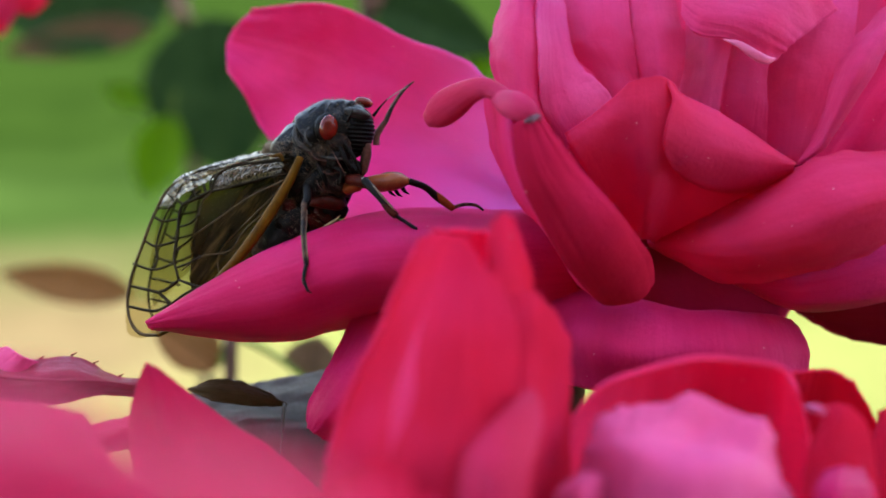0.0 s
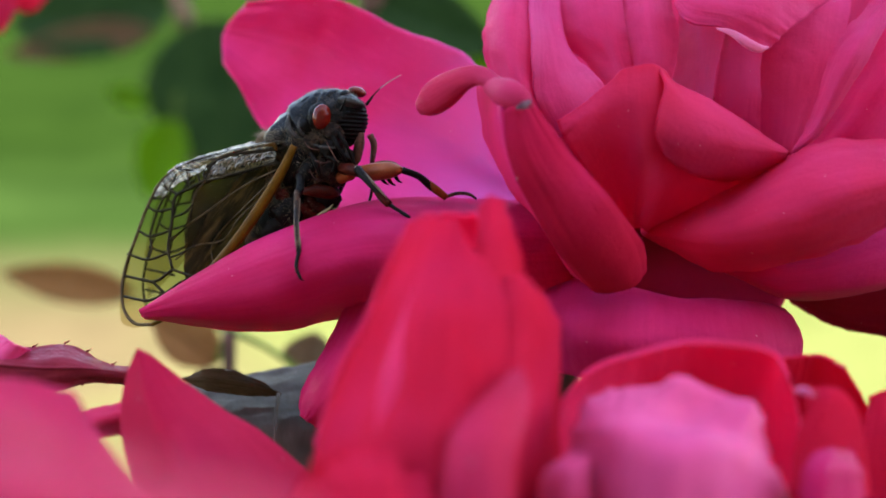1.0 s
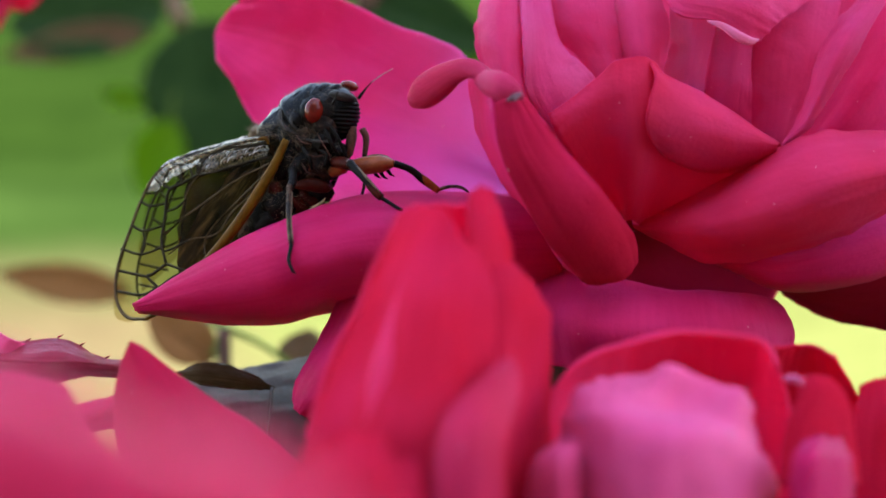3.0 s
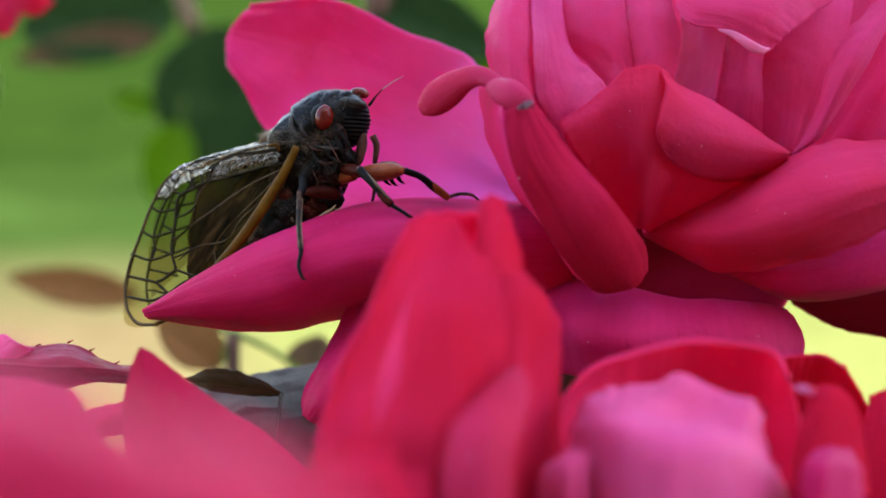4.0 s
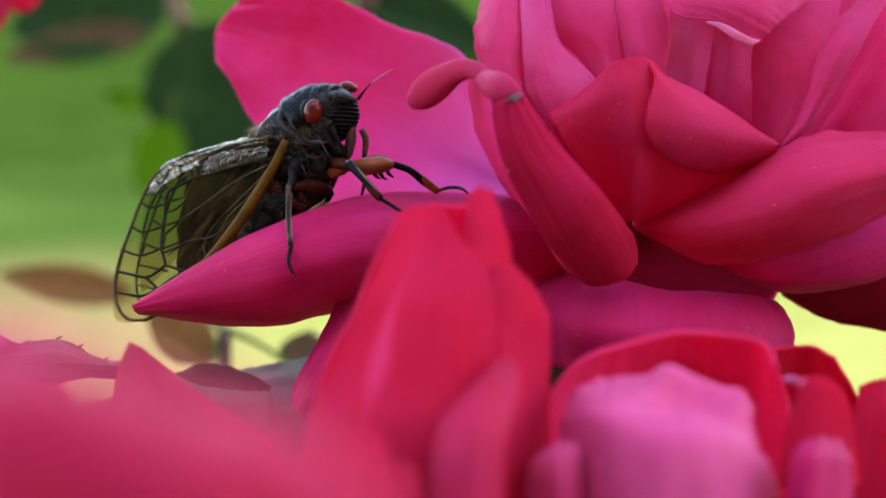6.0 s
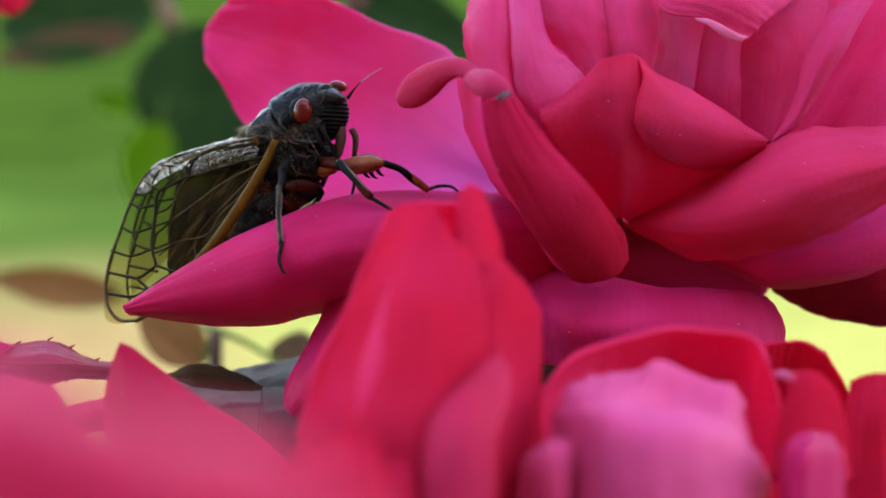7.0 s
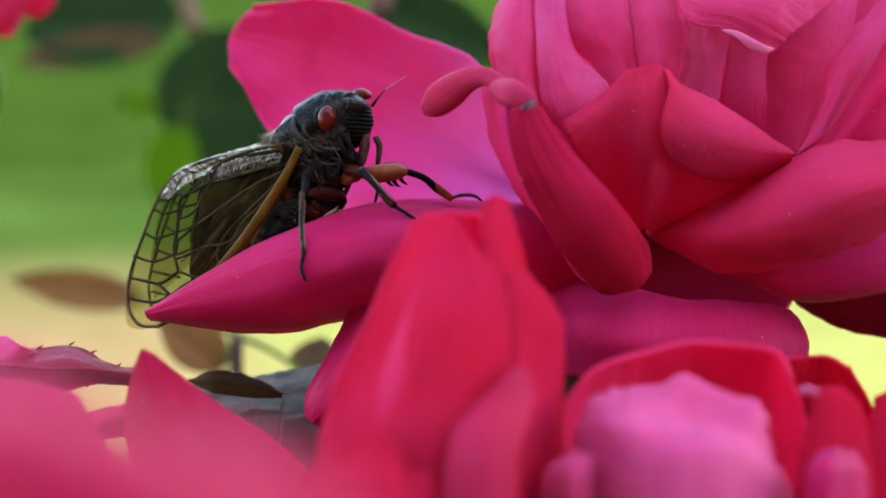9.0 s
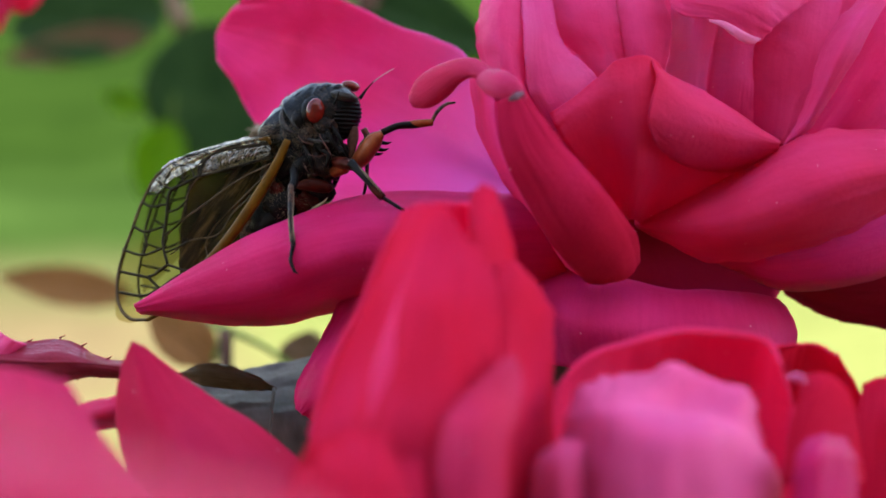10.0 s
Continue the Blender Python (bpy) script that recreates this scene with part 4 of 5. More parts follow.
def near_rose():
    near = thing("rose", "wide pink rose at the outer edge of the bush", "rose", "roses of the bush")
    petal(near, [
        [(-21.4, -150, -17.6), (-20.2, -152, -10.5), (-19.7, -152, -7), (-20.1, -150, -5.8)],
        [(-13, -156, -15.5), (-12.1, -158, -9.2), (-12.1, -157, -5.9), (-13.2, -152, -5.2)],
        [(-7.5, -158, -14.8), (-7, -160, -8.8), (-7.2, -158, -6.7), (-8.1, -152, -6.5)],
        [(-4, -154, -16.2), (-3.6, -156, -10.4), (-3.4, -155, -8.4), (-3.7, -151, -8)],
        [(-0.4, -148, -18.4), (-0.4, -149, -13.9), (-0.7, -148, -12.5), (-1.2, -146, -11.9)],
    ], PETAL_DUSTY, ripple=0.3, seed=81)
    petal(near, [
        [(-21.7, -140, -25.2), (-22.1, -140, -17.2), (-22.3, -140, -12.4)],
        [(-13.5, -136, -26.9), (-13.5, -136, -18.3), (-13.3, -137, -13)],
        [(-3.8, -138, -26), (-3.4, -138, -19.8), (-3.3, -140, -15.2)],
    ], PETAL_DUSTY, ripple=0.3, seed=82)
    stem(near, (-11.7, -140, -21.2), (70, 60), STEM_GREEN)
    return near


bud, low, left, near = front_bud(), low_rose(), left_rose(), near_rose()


# ---- leaves ----
def leaf(parent, base, tip, width, mat, normal=(0, -1, 0.3), droop=0.0, name="leaflet", saw=0.03, fold=0.12, vein=0.5):
    """A serrated rose leaflet from base to tip, folded a little along its midrib."""
    b, t = Vector(base), Vector(tip)
    ax = t - b
    nrm = Vector(normal).normalized()
    side = ax.cross(nrm).normalized()
    nrm = side.cross(ax).normalized()
    rows, cols = 29, 13
    pts = np.zeros((rows, cols, 3))
    for i in range(rows):
        v = i / (rows - 1)
        w = width * 0.5 * math.sin(math.pi * min(1, v**0.8)) ** 0.75 + 0.02
        w *= 1 + saw * (1 if i % 2 else -1)
        for j in range(cols):
            u = 2 * j / (cols - 1) - 1
            q = b + ax * v + side * (u * w) + nrm * (abs(u) * w * fold * 2 - droop * v * v + 0.4 * noise.noise(Vector((u * 2, v * 4, width))))
            pts[i, j] = q
    ob = part(name, grid_mesh(pts), mat, parent)
    mod = ob.modifiers.new("thick", "SOLIDIFY")
    mod.thickness = 0.3 * MM
    rib = tube_mesh([tuple(b + nrm * 0.1), tuple(b + ax * 0.5 - nrm * (droop * 0.25 - 0.1)), tuple(t - nrm * droop)], [vein, vein * 0.7, 0.1], sides=6, n=8)
    part("midrib", rib, mat, ob)
    return ob


def twig(label, top, leaflets, spread=(0, 30), via=None, thick=2.0):
    tw = thing("rose_twig", label, "twig")
    stem(tw, top, spread, STEM, thick)
    if via:
        tube(tw, [top, via], [3.4, 3.0], BARK, "branch", "brown woody branch", n=6)
    for base, tip, width, mat in leaflets:
        leaf(tw, base, tip, width, mat)
        tube(tw, [top, tuple((Vector(top) + Vector(base)) / 2 + Vector((0, 0, 1))), base], [0.7, 0.6, 0.5], STEM_GREEN, "petiole", sides=6, n=8)
    return tw


twig("rose twig with dark green leaves behind the bloom", (-102.9, 480, 89.8), [
    ((-108.8, 480, 96.6), (-175.2, 486, 90.6), 40, LEAF),
    ((-115.5, 474, 86.7), (-176.4, 482, 78), 16, LEAF_OLIVE),
    ((-92.9, 470, 90.7), (-82.5, 465, 27.9), 56, LEAF),
    ((-104.4, 458, 50.2), (-115.2, 462, 19.6), 21, LEAF_LIGHT),
    ((-117.4, 480, 57.3), (-136.7, 486, 64.7), 11, LEAF_LIGHT),
], (10, 60), (-109, 484, 109.7))
twig("rose twig with green leaf beside the open rose", (-20.1, 250, 64.6), [
    ((-18.6, 250, 66.1), (14.4, 250, 52.6), 19, LEAF),
    ((8.4, 250, 46.6), (12.9, 250, 51.1), 8, LEAF_LIGHT),
], (-10, 60), (-14.2, 252, 75.5))
twig("bare brown twig with bronze leaf", (-40.4, 120, -15.4), [
    ((-42.8, 122, -21.4), (-55.9, 126, -12.4), 10, LEAF_BROWN),
    ((-84, 260, -12.1), (-121.5, 266, -6.7), 11.3, LEAF_BROWN),
    ((-26, 120, -23.9), (-24.2, 124, -16.1), 10, LEAF_OLIVE),
], (5, 30), thick=1.3)


def far_rose():
    far = thing("rose", "small red rose deeper in the bush", "rose", "roses of the bush")
    rnd = random.Random(3)
    for k in range(9):
        a = 2.4 * k
        rr = 5 + 0.9 * k
        c = Vector((-92.7, 140, 51.3))
        up = Vector((math.cos(a), math.sin(a) * 0.6, math.sin(a)))
        side = Vector((-math.sin(a), -0.4, math.cos(a)))
        petal(far, [[tuple(c), tuple(c + (up * 0.6 + side * w) * rr + Vector((0, -4, 0))), tuple(c + (up + side * w * 0.8) * rr + Vector((0, rnd.uniform(-5, -2), 0)))] for w in (-0.55, 0, 0.55)],
              PETAL_DARK, ripple=0.3, seed=50 + k)
    stem(far, (-102, 150, 49.8), (-260, 40), STEM_GREEN)
    return far


far_rose()


def near_leaves():
    tw = thing("rose_twig", "rose leaves with grey-green sheen under the petals", "twig")
    for rails, mat, k in (
        ([[(-32.5, 11, -16.1), (-29.8, 10.5, -15.1), (-26.9, 10.5, -14.9), (-23.8, 10.5, -15.9), (-20.2, 10, -17.9)],
          [(-32.5, 11, -16.2), (-29.5, 9.5, -16.1), (-26.6, 9.2, -16.4), (-23.4, 9.2, -17), (-20.1, 10, -18)],
          [(-32.5, 12, -16.4), (-29.2, 9.5, -17.4), (-26, 9.5, -18), (-23, 9.5, -18.2), (-20.1, 10, -18.1)]], LEAF_OLIVE, 72),
        ([[(-10.1, 26, -15), (-16.9, 26, -15), (-21.3, 25, -15.8), (-25.7, 24, -16.5), (-29.9, 22, -17.1), (-35.5, 20, -18.3)],
          [(-9.6, 14, -17.8), (-16, 14, -18), (-20.2, 13, -18.4), (-24.3, 12, -18.7), (-28.1, 11, -19.3), (-33.2, 10, -19.9)],
          [(-9.1, 4, -21.7), (-15.2, 3, -21.6), (-19.1, 2, -21.8), (-23, 1, -21.7), (-26.9, 2, -21.5), (-30.9, 4, -21.4)],
          [(-8, -6, -28.4), (-13.7, -8, -28.1), (-18.2, -8, -28.1), (-22, -8, -26.8), (-25.5, -6, -25.2), (-30.3, 0, -21.9)]], LEAF_GREY, 73),
    ):
        petal(tw, rails, mat, name="leaflet", ripple=0.3, size=6.0, crease=0.12, seed=k, thick=0.25)
    tube(tw, [(-20.3, 9, -17.9), (-20, 3, -20.2), (-19.5, -5, -23.3)], [0.24, 0.2, 0.16], LEAF_GREY, "petiole", sides=8, n=10)
    stem(tw, (-11.9, 17, -19.1), (5, 40), STEM_GREEN, 1.2)
    return tw


near_leaves()


def unseen_foliage():
    """Unseen leaves added under the blooms to block lawn bounce, too many to count."""
    rnd = random.Random(11)
    bm = bmesh.new()
    layer = bm.loops.layers.uv.new("UVMap")
    for _ in range(420):
        y = rnd.uniform(-70, 150)
        top = -38 * (200 + y) / 200 - 14
        c = Vector((rnd.uniform(-150, 150), y, top - rnd.uniform(0, 1) ** 1.5 * 260))
        a = Vector((rnd.uniform(-1, 1), rnd.uniform(-1, 1), rnd.uniform(-0.5, 0.2))).normalized()
        up = Vector((rnd.uniform(-0.5, 0.5), rnd.uniform(-0.5, 0.5), 1))
        side = a.cross(up).normalized()
        up = side.cross(a)
        n, w = rnd.uniform(22, 34), rnd.uniform(7, 11)
        rows = []
        for v, k in ((0, 0.05), (0.25, 0.8), (0.55, 1), (0.8, 0.6), (1, 0.03)):
            rows.append([bm.verts.new((c + a * (n * v) + side * (w * k * u) + up * (abs(u) * w * k * 0.25 - 4 * v * v)) * MM) for u in (-1, 0, 1)])
        for i in range(4):
            for j in range(2):
                f = bm.faces.new((rows[i][j], rows[i][j + 1], rows[i + 1][j + 1], rows[i + 1][j]))
                for loop, uv in zip(f.loops, ((j / 2, i / 4), (j / 2 + 0.5, i / 4), (j / 2 + 0.5, i / 4 + 0.25), (j / 2, i / 4 + 0.25))):
                    loop[layer].uv = uv
    ob = part("unseen_rose_foliage", bm, LEAF)
    ob.matrix_world = REF
    tagged(ob, "unseen dense dark green rose leaves added under the blooms", "foliage", kind="stuff")


unseen_foliage()


def red_leaf():
    tw = thing("rose_leaf", "young reddish rose leaf with spiny margin", "leaf")
    blade = petal(tw, [
        [(-53.8, -8.8, -10.3), (-49.9, -8.8, -11), (-46.1, -8.8, -11.2), (-43, -8.8, -10.9), (-40.4, -8.8, -11.7), (-37.8, -8.8, -13.1), (-34, -8.8, -13.5)],
        [(-52.7, -12.4, -12.4), (-49.1, -12.4, -13.1), (-45.3, -12.4, -13.1), (-42.1, -12.4, -12.7), (-39.6, -12.4, -13.2), (-37.3, -11.2, -13.8), (-33.2, -10, -14.2)],
        [(-53.1, -11.2, -15.7), (-49.3, -11.2, -15.7), (-45.5, -11.2, -15.9), (-42.4, -11.2, -15.6), (-39.9, -11.2, -14.9), (-37.5, -10, -14.9), (-33.4, -8.8, -15.5)],
    ], LEAF_RED, name="leaflet", ripple=0.12, size=5.0, seed=71, crease=0.08)
    tube(blade, [(-52.7, -12.6, -12.4), (-45.2, -12.6, -13.1), (-39.6, -12.6, -13.2), (-33.2, -10.3, -14.2)], [0.25, 0.22, 0.18, 0.08], LEAF_RED, "midrib", sides=6, n=16)
    for x, z in ((-46.0, -10.9), (-42.4, -10.5), (-39.9, -11.4), (-37.1, -12.9), (-40.5, -15.2)):
        a_ = Vector((x, -8.9, z))
        tube(blade, [tuple(a_ + Vector((-0.3, 0, -0.15))), tuple(a_), tuple(a_ + Vector((0.35, 0, 0.2)))], [0.16, 0.1, 0.03], LEAF_RED, "leaf_tooth", sides=6, n=6)
    stem(tw, (-53, -11, -12.6), (-10, 30), STEM, 0.8)
    return tw


red_leaf()


# ---- the cicada ----
def cicada_body():
    """Rings of the body from tail to brow, with its segments, collar grooves and rough skin."""
    spine = [(-22.7, 7, -1.7), (-19.9, 6.5, 2.8), (-17.8, 6, 7.3), (-16.7, 5.5, 11.4), (-15.9, 5, 13.9), (-14, 4, 15.6), (-11.9, 2.6, 16.2), (-10.1, 1.2, 16.4)]
    n, m = 96, 61
    p = spline(spine, n)
    r = spline([(v, 0, 0) for v in (0.9, 2.9, 4.0, 4.3, 4.25, 3.75, 2.9, 1.5)], n)[:, 0]
    rings = np.zeros((n, m, 3))
    tang = np.gradient(p, axis=0)
    for i in range(n):
        t = Vector(tang[i]).normalized()
        a = (Vector((0, 1, 0)) - t * t.y).normalized()
        b = t.cross(a)
        s = i / (n - 1)
        if s < 0.42:
            seg = 0.16 * math.sin(s * 95)
        else:
            seg = -0.3 * math.exp(-((s - 0.6) / 0.012) ** 2) - 0.25 * math.exp(-((s - 0.78) / 0.012) ** 2) + 0.22 * math.exp(-((s - 0.625) / 0.014) ** 2)
        for k in range(m):
            w = 2 * math.pi * k / (m - 1)
            c = Vector((math.cos(w), math.sin(w), s * 7))
            q = r[i] + seg + 0.16 * noise.noise(c * 1.7) + 0.07 * noise.noise(c * 5) + 0.05 * noise.noise(c * 12)
            rings[i, k] = p[i] + np.array((a * math.cos(w) * 1.05 + b * math.sin(w)) * q)
    return rings


def hairs(parent, spots, count, length, mat, label):
    """Short fine hairs round the given spots (centre, spread), leaning outwards."""
    rnd = random.Random(5)
    bm = bmesh.new()
    for c, spread in spots:
        for _ in range(count):
            d = Vector((rnd.gauss(0, 1), rnd.gauss(-0.6, 0.8), rnd.gauss(0, 1))).normalized()
            o = Vector(c) + Vector((d.x * spread[0], d.y * spread[1], d.z * spread[2]))
            tip = o + (d + Vector((rnd.uniform(-0.5, 0.5), rnd.uniform(-0.5, 0.2), rnd.uniform(-0.6, 0.3)))) * length * rnd.uniform(0.5, 1.2)
            side = d.cross(Vector((0.3, 1, 0.2))).normalized() * 0.014
            up = side.cross(d).normalized() * 0.014
            v = [bm.verts.new(x * MM) for x in (o + side, o - side + up, o - side - up, tip)]
            for f in ((0, 1, 3), (1, 2, 3), (2, 0, 3)):
                bm.faces.new([v[k] for k in f])
    return tagged(part("hair", bm, mat, parent, label), kind="stuff")


def fuzz(parent, rings, count, length, mat):
    """Very short velvet hairs standing on the body's rings."""
    rnd = random.Random(9)
    bm = bmesh.new()
    for _ in range(count):
        i, k = rnd.randrange(len(rings)), rnd.randrange(rings.shape[1])
        o = Vector(rings[i, k])
        d = (o - Vector(rings[i].mean(0))).normalized()
        d = (d + Vector((rnd.gauss(0, 0.35), rnd.gauss(0, 0.35), rnd.gauss(0, 0.35)))).normalized()
        o += Vector((rnd.gauss(0, 0.1), rnd.gauss(0, 0.1), rnd.gauss(0, 0.1)))
        side = d.cross(Vector((0.3, 1, 0.2))).normalized() * 0.011
        v = [bm.verts.new(x * MM) for x in (o + side, o - side, o + d.cross(side), o + d * length * rnd.uniform(0.5, 1.3))]
        for f in ((0, 1, 3), (1, 2, 3), (2, 0, 3)):
            bm.faces.new([v[q] for q in f])
    tagged(part("fuzz", bm, mat, parent, "short grey velvet hairs"), kind="stuff")


def cicada():
    c = thing("cicada", "black cicada with red eyes and amber-veined wings on a petal", "insect")
    rings = cicada_body()
    part("abdomen", grid_mesh(rings[:42]), SHELL_BROWN, c, "dark brown ringed abdomen")
    part("thorax", grid_mesh(rings[41:77]), SHELL, c, "slate-black humped thorax")
    head = part("head", grid_mesh(rings[76:]), SHELL, c, "slate-black head")
    # bulging face shield, its ridges one below another
    n, m = 60, 31
    pts = np.zeros((n, m, 3))
    for i in range(n):
        s = i / (n - 1)
        wid = 1.95 * math.sin(math.pi * (0.13 + 0.8 * s)) ** 0.7
        ridge = 0.1 * math.sin(s * 2 * math.pi * 11) * min(1, 4 * s)
        for k in range(m):
            w = math.pi * (k / (m - 1) * 1.3 - 1.15)
            out = (1 + ridge / wid) * wid
            x, y = math.cos(w) * out, math.sin(w) * out * 0.85
            pts[i, k] = (-10.7 - 0.9 * s * s + x, 1.3 + y + 0.6 * s, 17.6 - 5.4 * s - 0.05 * x)
    part("face", grid_mesh(pts), SHELL_BLACK, head, "ridged black face shield")
    part("forehead", ball_mesh((-10.9, 0.2, 17.3), (1.65, 1.5, 0.62), None, (0, 14, 20), bumps=0.1), RIM, head, "grey brow plate")
    part("cheek", ball_mesh((-10, 1.5, 12.3), (0.6, 0.9, 2.4), None, (0, 8, 0), 20, 16, 0.2), TAWNY, head, "tawny cheek plate")
    # eyes, each in a dark socket
    part("eye", ball_mesh((-14.3, -0.3, 15.6), (1.12, 1.0, 1.52), None, (0, 10, 25), 32, 22), EYE, head, "bulging dark red eye")
    part("socket", ball_mesh((-14.6, 0.5, 15.6), (1.45, 1.0, 1.8), None, (0, 10, 25), bumps=0.12), SHELL_BLACK, head)
    part("eye", ball_mesh((-10.4, 5.2, 19), (1.15, 0.9, 0.66), None, (0, 14, 0), 24, 16), EYE, head, "bulging dark red eye")
    # collar plate: rim, dark pits, shoulder pads
    tube(c, [(-17.5, 4.5, 17.4), (-18.2, 2.2, 16.1), (-18.4, 1.1, 14.8), (-17.9, 0.6, 13.7), (-16.8, 0.4, 13), (-15.8, 0.3, 13)], [0.12, 0.26, 0.32, 0.32, 0.26, 0.12], RIM, "collar", "grey rim of the neck shield", sides=10, n=30)
    tube(c, [(-16.1, 1.6, 16.2), (-16.9, 0.8, 15.3), (-17, 0.2, 14.1), (-16.3, 0.1, 13.4)], [0.12, 0.22, 0.22, 0.12], RIM, "collar", "grey rim of the neck shield", sides=10, n=20)
    for pt, rr, mat, nm in (
        ((-18.4, 4.4, 13.7), (3.7, 3.0, 2.6), SHELL, "back_shield"), ((-16.2, 0.9, 14.4), (0.95, 0.9, 1.25), SHELL_BLACK, "neck_pit"), 
        ((-16.2, 3.2, 17.3), (1.5, 1.6, 1.0), SHELL, "shoulder_plate"), ((-13.8, 2.6, 17.9), (1.7, 1.7, 0.75), SHELL, "shoulder_plate"), ((-12.1, 2.4, 18.1), (1.2, 1.5, 0.7), SHELL, "shoulder_plate"),
    ):
        part(nm, ball_mesh(pt, rr, None, (0, -42, 0), 24, 16, 0.12), mat, c)
    tube(c, [(-18.9, 4.2, 16.5), (-18.4, 4, 16.9), (-17.9, 4, 17.2)], [0.1, 0.22, 0.1], WHITE, "collar_mark", "pale mark on the collar", sides=6, n=8)
    tube(c, [(-22.8, 7, 13), (-21.6, 6, 13.6), (-20, 4.5, 13.7)], [0.25, 0.8, 0.4], SHELL_TAN, "wing_hinge", "tan tufted wing hinge", sides=8, n=14)
    tube(c, [(-21.1, 1.2, 12.3), (-20.1, 0.8, 12.4), (-19.7, 0.6, 11.7)], [0.15, 0.3, 0.15], AMBER, "wing_hinge", "amber patch at the wing base", sides=8, n=12)
    # underside plates and hips
    for pt, rr, mat in (
        ((-13.1, 0.4, 13.7), (1.6, 1.3, 1.3), SHELL_BROWN), ((-15.3, 0.9, 12.4), (1.5, 1.2, 1.2), SHELL_BROWN), ((-13.2, 0.4, 12), (1.2, 1.3, 2.0), SHELL_BLACK),
        ((-14.1, 1, 9.6), (1.7, 1.5, 1.5), SHELL_BROWN), ((-16, 0.8, 9), (1.3, 1.3, 2.0), SHELL_BLACK), ((-11.9, 1.4, 10.7), (1.6, 1.4, 1.5), SHELL_BLACK),
        ((-12.9, 1.8, 8.7), (1.5, 1.4, 1.2), SHELL_BROWN), ((-17.7, 1.6, 9.5), (1.3, 1.2, 2.2), SHELL_BLACK), ((-18.4, 1.9, 4.6), (2.2, 1.6, 2.4), SHELL_BLACK), ((-20, 2.4, 2.4), (2.4, 1.6, 2.2), SHELL_BLACK), ((-21.3, 3.2, 0.7), (2.4, 1.6, 2.2), SHELL_BROWN),
        ((-16.7, 2.4, 4.7), (2.3, 1.8, 1.3), SHELL_RED), ((-13.9, 2.2, 6.4), (1.9, 1.5, 1.5), SHELL_BLACK), ((-15, 2.6, 5.1), (2.2, 1.6, 1.3), SHELL_RED), ((-17.2, 3, 3.6), (2.4, 1.6, 1.4), SHELL_BROWN), ((-19.1, 1.4, 6.4), (1.0, 0.9, 0.8), SHELL_RED),
    ):
        part("underside_plate", ball_mesh(pt, rr, None, (0, 35, 0), 22, 16, 0.3), mat, c)
    tube(c, [(-16.6, 0.6, 6.8), (-15, 0.4, 6.9), (-13.3, 0.8, 6.6), (-12.5, 1.6, 6.4)], [0.4, 0.8, 0.75, 0.3], SHELL_RED, "hind_thigh", "russet hind thigh", sides=12, n=20)
    tube(c, [(-12.4, 0.8, 8.2), (-11.1, 0.2, 9.1), (-10.3, -0.2, 9.3)], [0.6, 1.05, 0.7], SHELL_RUST, "hip", "orange front hip", sides=12, n=16)
    # mouth parts
    for path, rad, mat in (
        ([(-12.5, -0.5, 13.9), (-11.4, -0.9, 12.3), (-10.4, -0.6, 9.9)], (0.24, 0.22, 0.16), SHELL_BLACK), ([(-13, -0.6, 13.4), (-12.3, -0.9, 11.9), (-11.4, -0.6, 10.2)], (0.24, 0.3, 0.2), SHELL_BLACK),
        ([(-15.2, -0.3, 12.2), (-13.7, -0.9, 11.9), (-12.5, -0.9, 11.9)], (0.16, 0.22, 0.12), RIM), ([(-15.7, 0, 11.4), (-14.9, -0.5, 10), (-14.5, -0.4, 8.6)], (0.24, 0.32, 0.16), SHELL_BLACK),
        ([(-13.8, -0.5, 11), (-12.7, -0.8, 10.3), (-13, -0.6, 9)], (0.2, 0.3, 0.2), SHELL_BLACK),
    ):
        tube(c, path, rad, mat, "mouthpart", sides=8, n=14)
    tube(c, [(-15, 0.2, 3.9), (-14.2, 0, 4.3), (-13.5, 0.2, 4.7), (-13, 0.8, 5.3)], [0.06, 0.16, 0.16, 0.05], PALE, "belly_plate", "cream rim of the belly", sides=8, n=16, flat=0.6)
    for pt in ((-16.5, -2.4, 7.4), (-10, -2.6, 9.3)):
        part("joint", ball_mesh(pt, (0.36, 0.36, 0.4), None, (0, 0, 0), 12, 8, 0.2), WHITE, c, "pale knee joint")
    fuzz(c, rings[44:92], 3600, 0.42, HAIR)
    hairs(c, [((-14, 0.5, 13.3), (1.8, 1.0, 0.9)), ((-18.9, 1.2, 13.4), (2.0, 0.8, 0.6)), ((-20.8, 3, 13.6), (1.4, 1.2, 0.6)), ((-15.7, 1, 12.7), (1.3, 1.0, 1.0)), ((-13.3, 1, 10.5), (2.2, 1.2, 2.2)), ((-15.8, 1, 9.4), (1.6, 1.2, 2.4)), ((-17.7, 1.6, 4.8), (2.2, 1.2, 2.6))],
          330, 0.85, HAIR, "fine pale hairs")
    # thin rims of the plates under the head
    for path, r in (
        ([(-13.9, -0.8, 12.9), (-13.1, -1.2, 11.5), (-12.2, -1.2, 9.9)], 0.07), ([(-15.1, -0.9, 10.4), (-14, -1.3, 10.1), (-12.9, -1, 10.4)], 0.06),
        ([(-15.7, -0.8, 9.4), (-15.1, -1.1, 8.3), (-14.1, -0.9, 7.9)], 0.06), ([(-16.4, -0.2, 12.7), (-15.7, -0.6, 11.9), (-14.5, -0.7, 11.6)], 0.07),
    ):
        tube(c, path, [r * 0.5, r, r * 0.5], TAWNY, "plate_rim", "tawny rim of a body plate", sides=6, n=12)
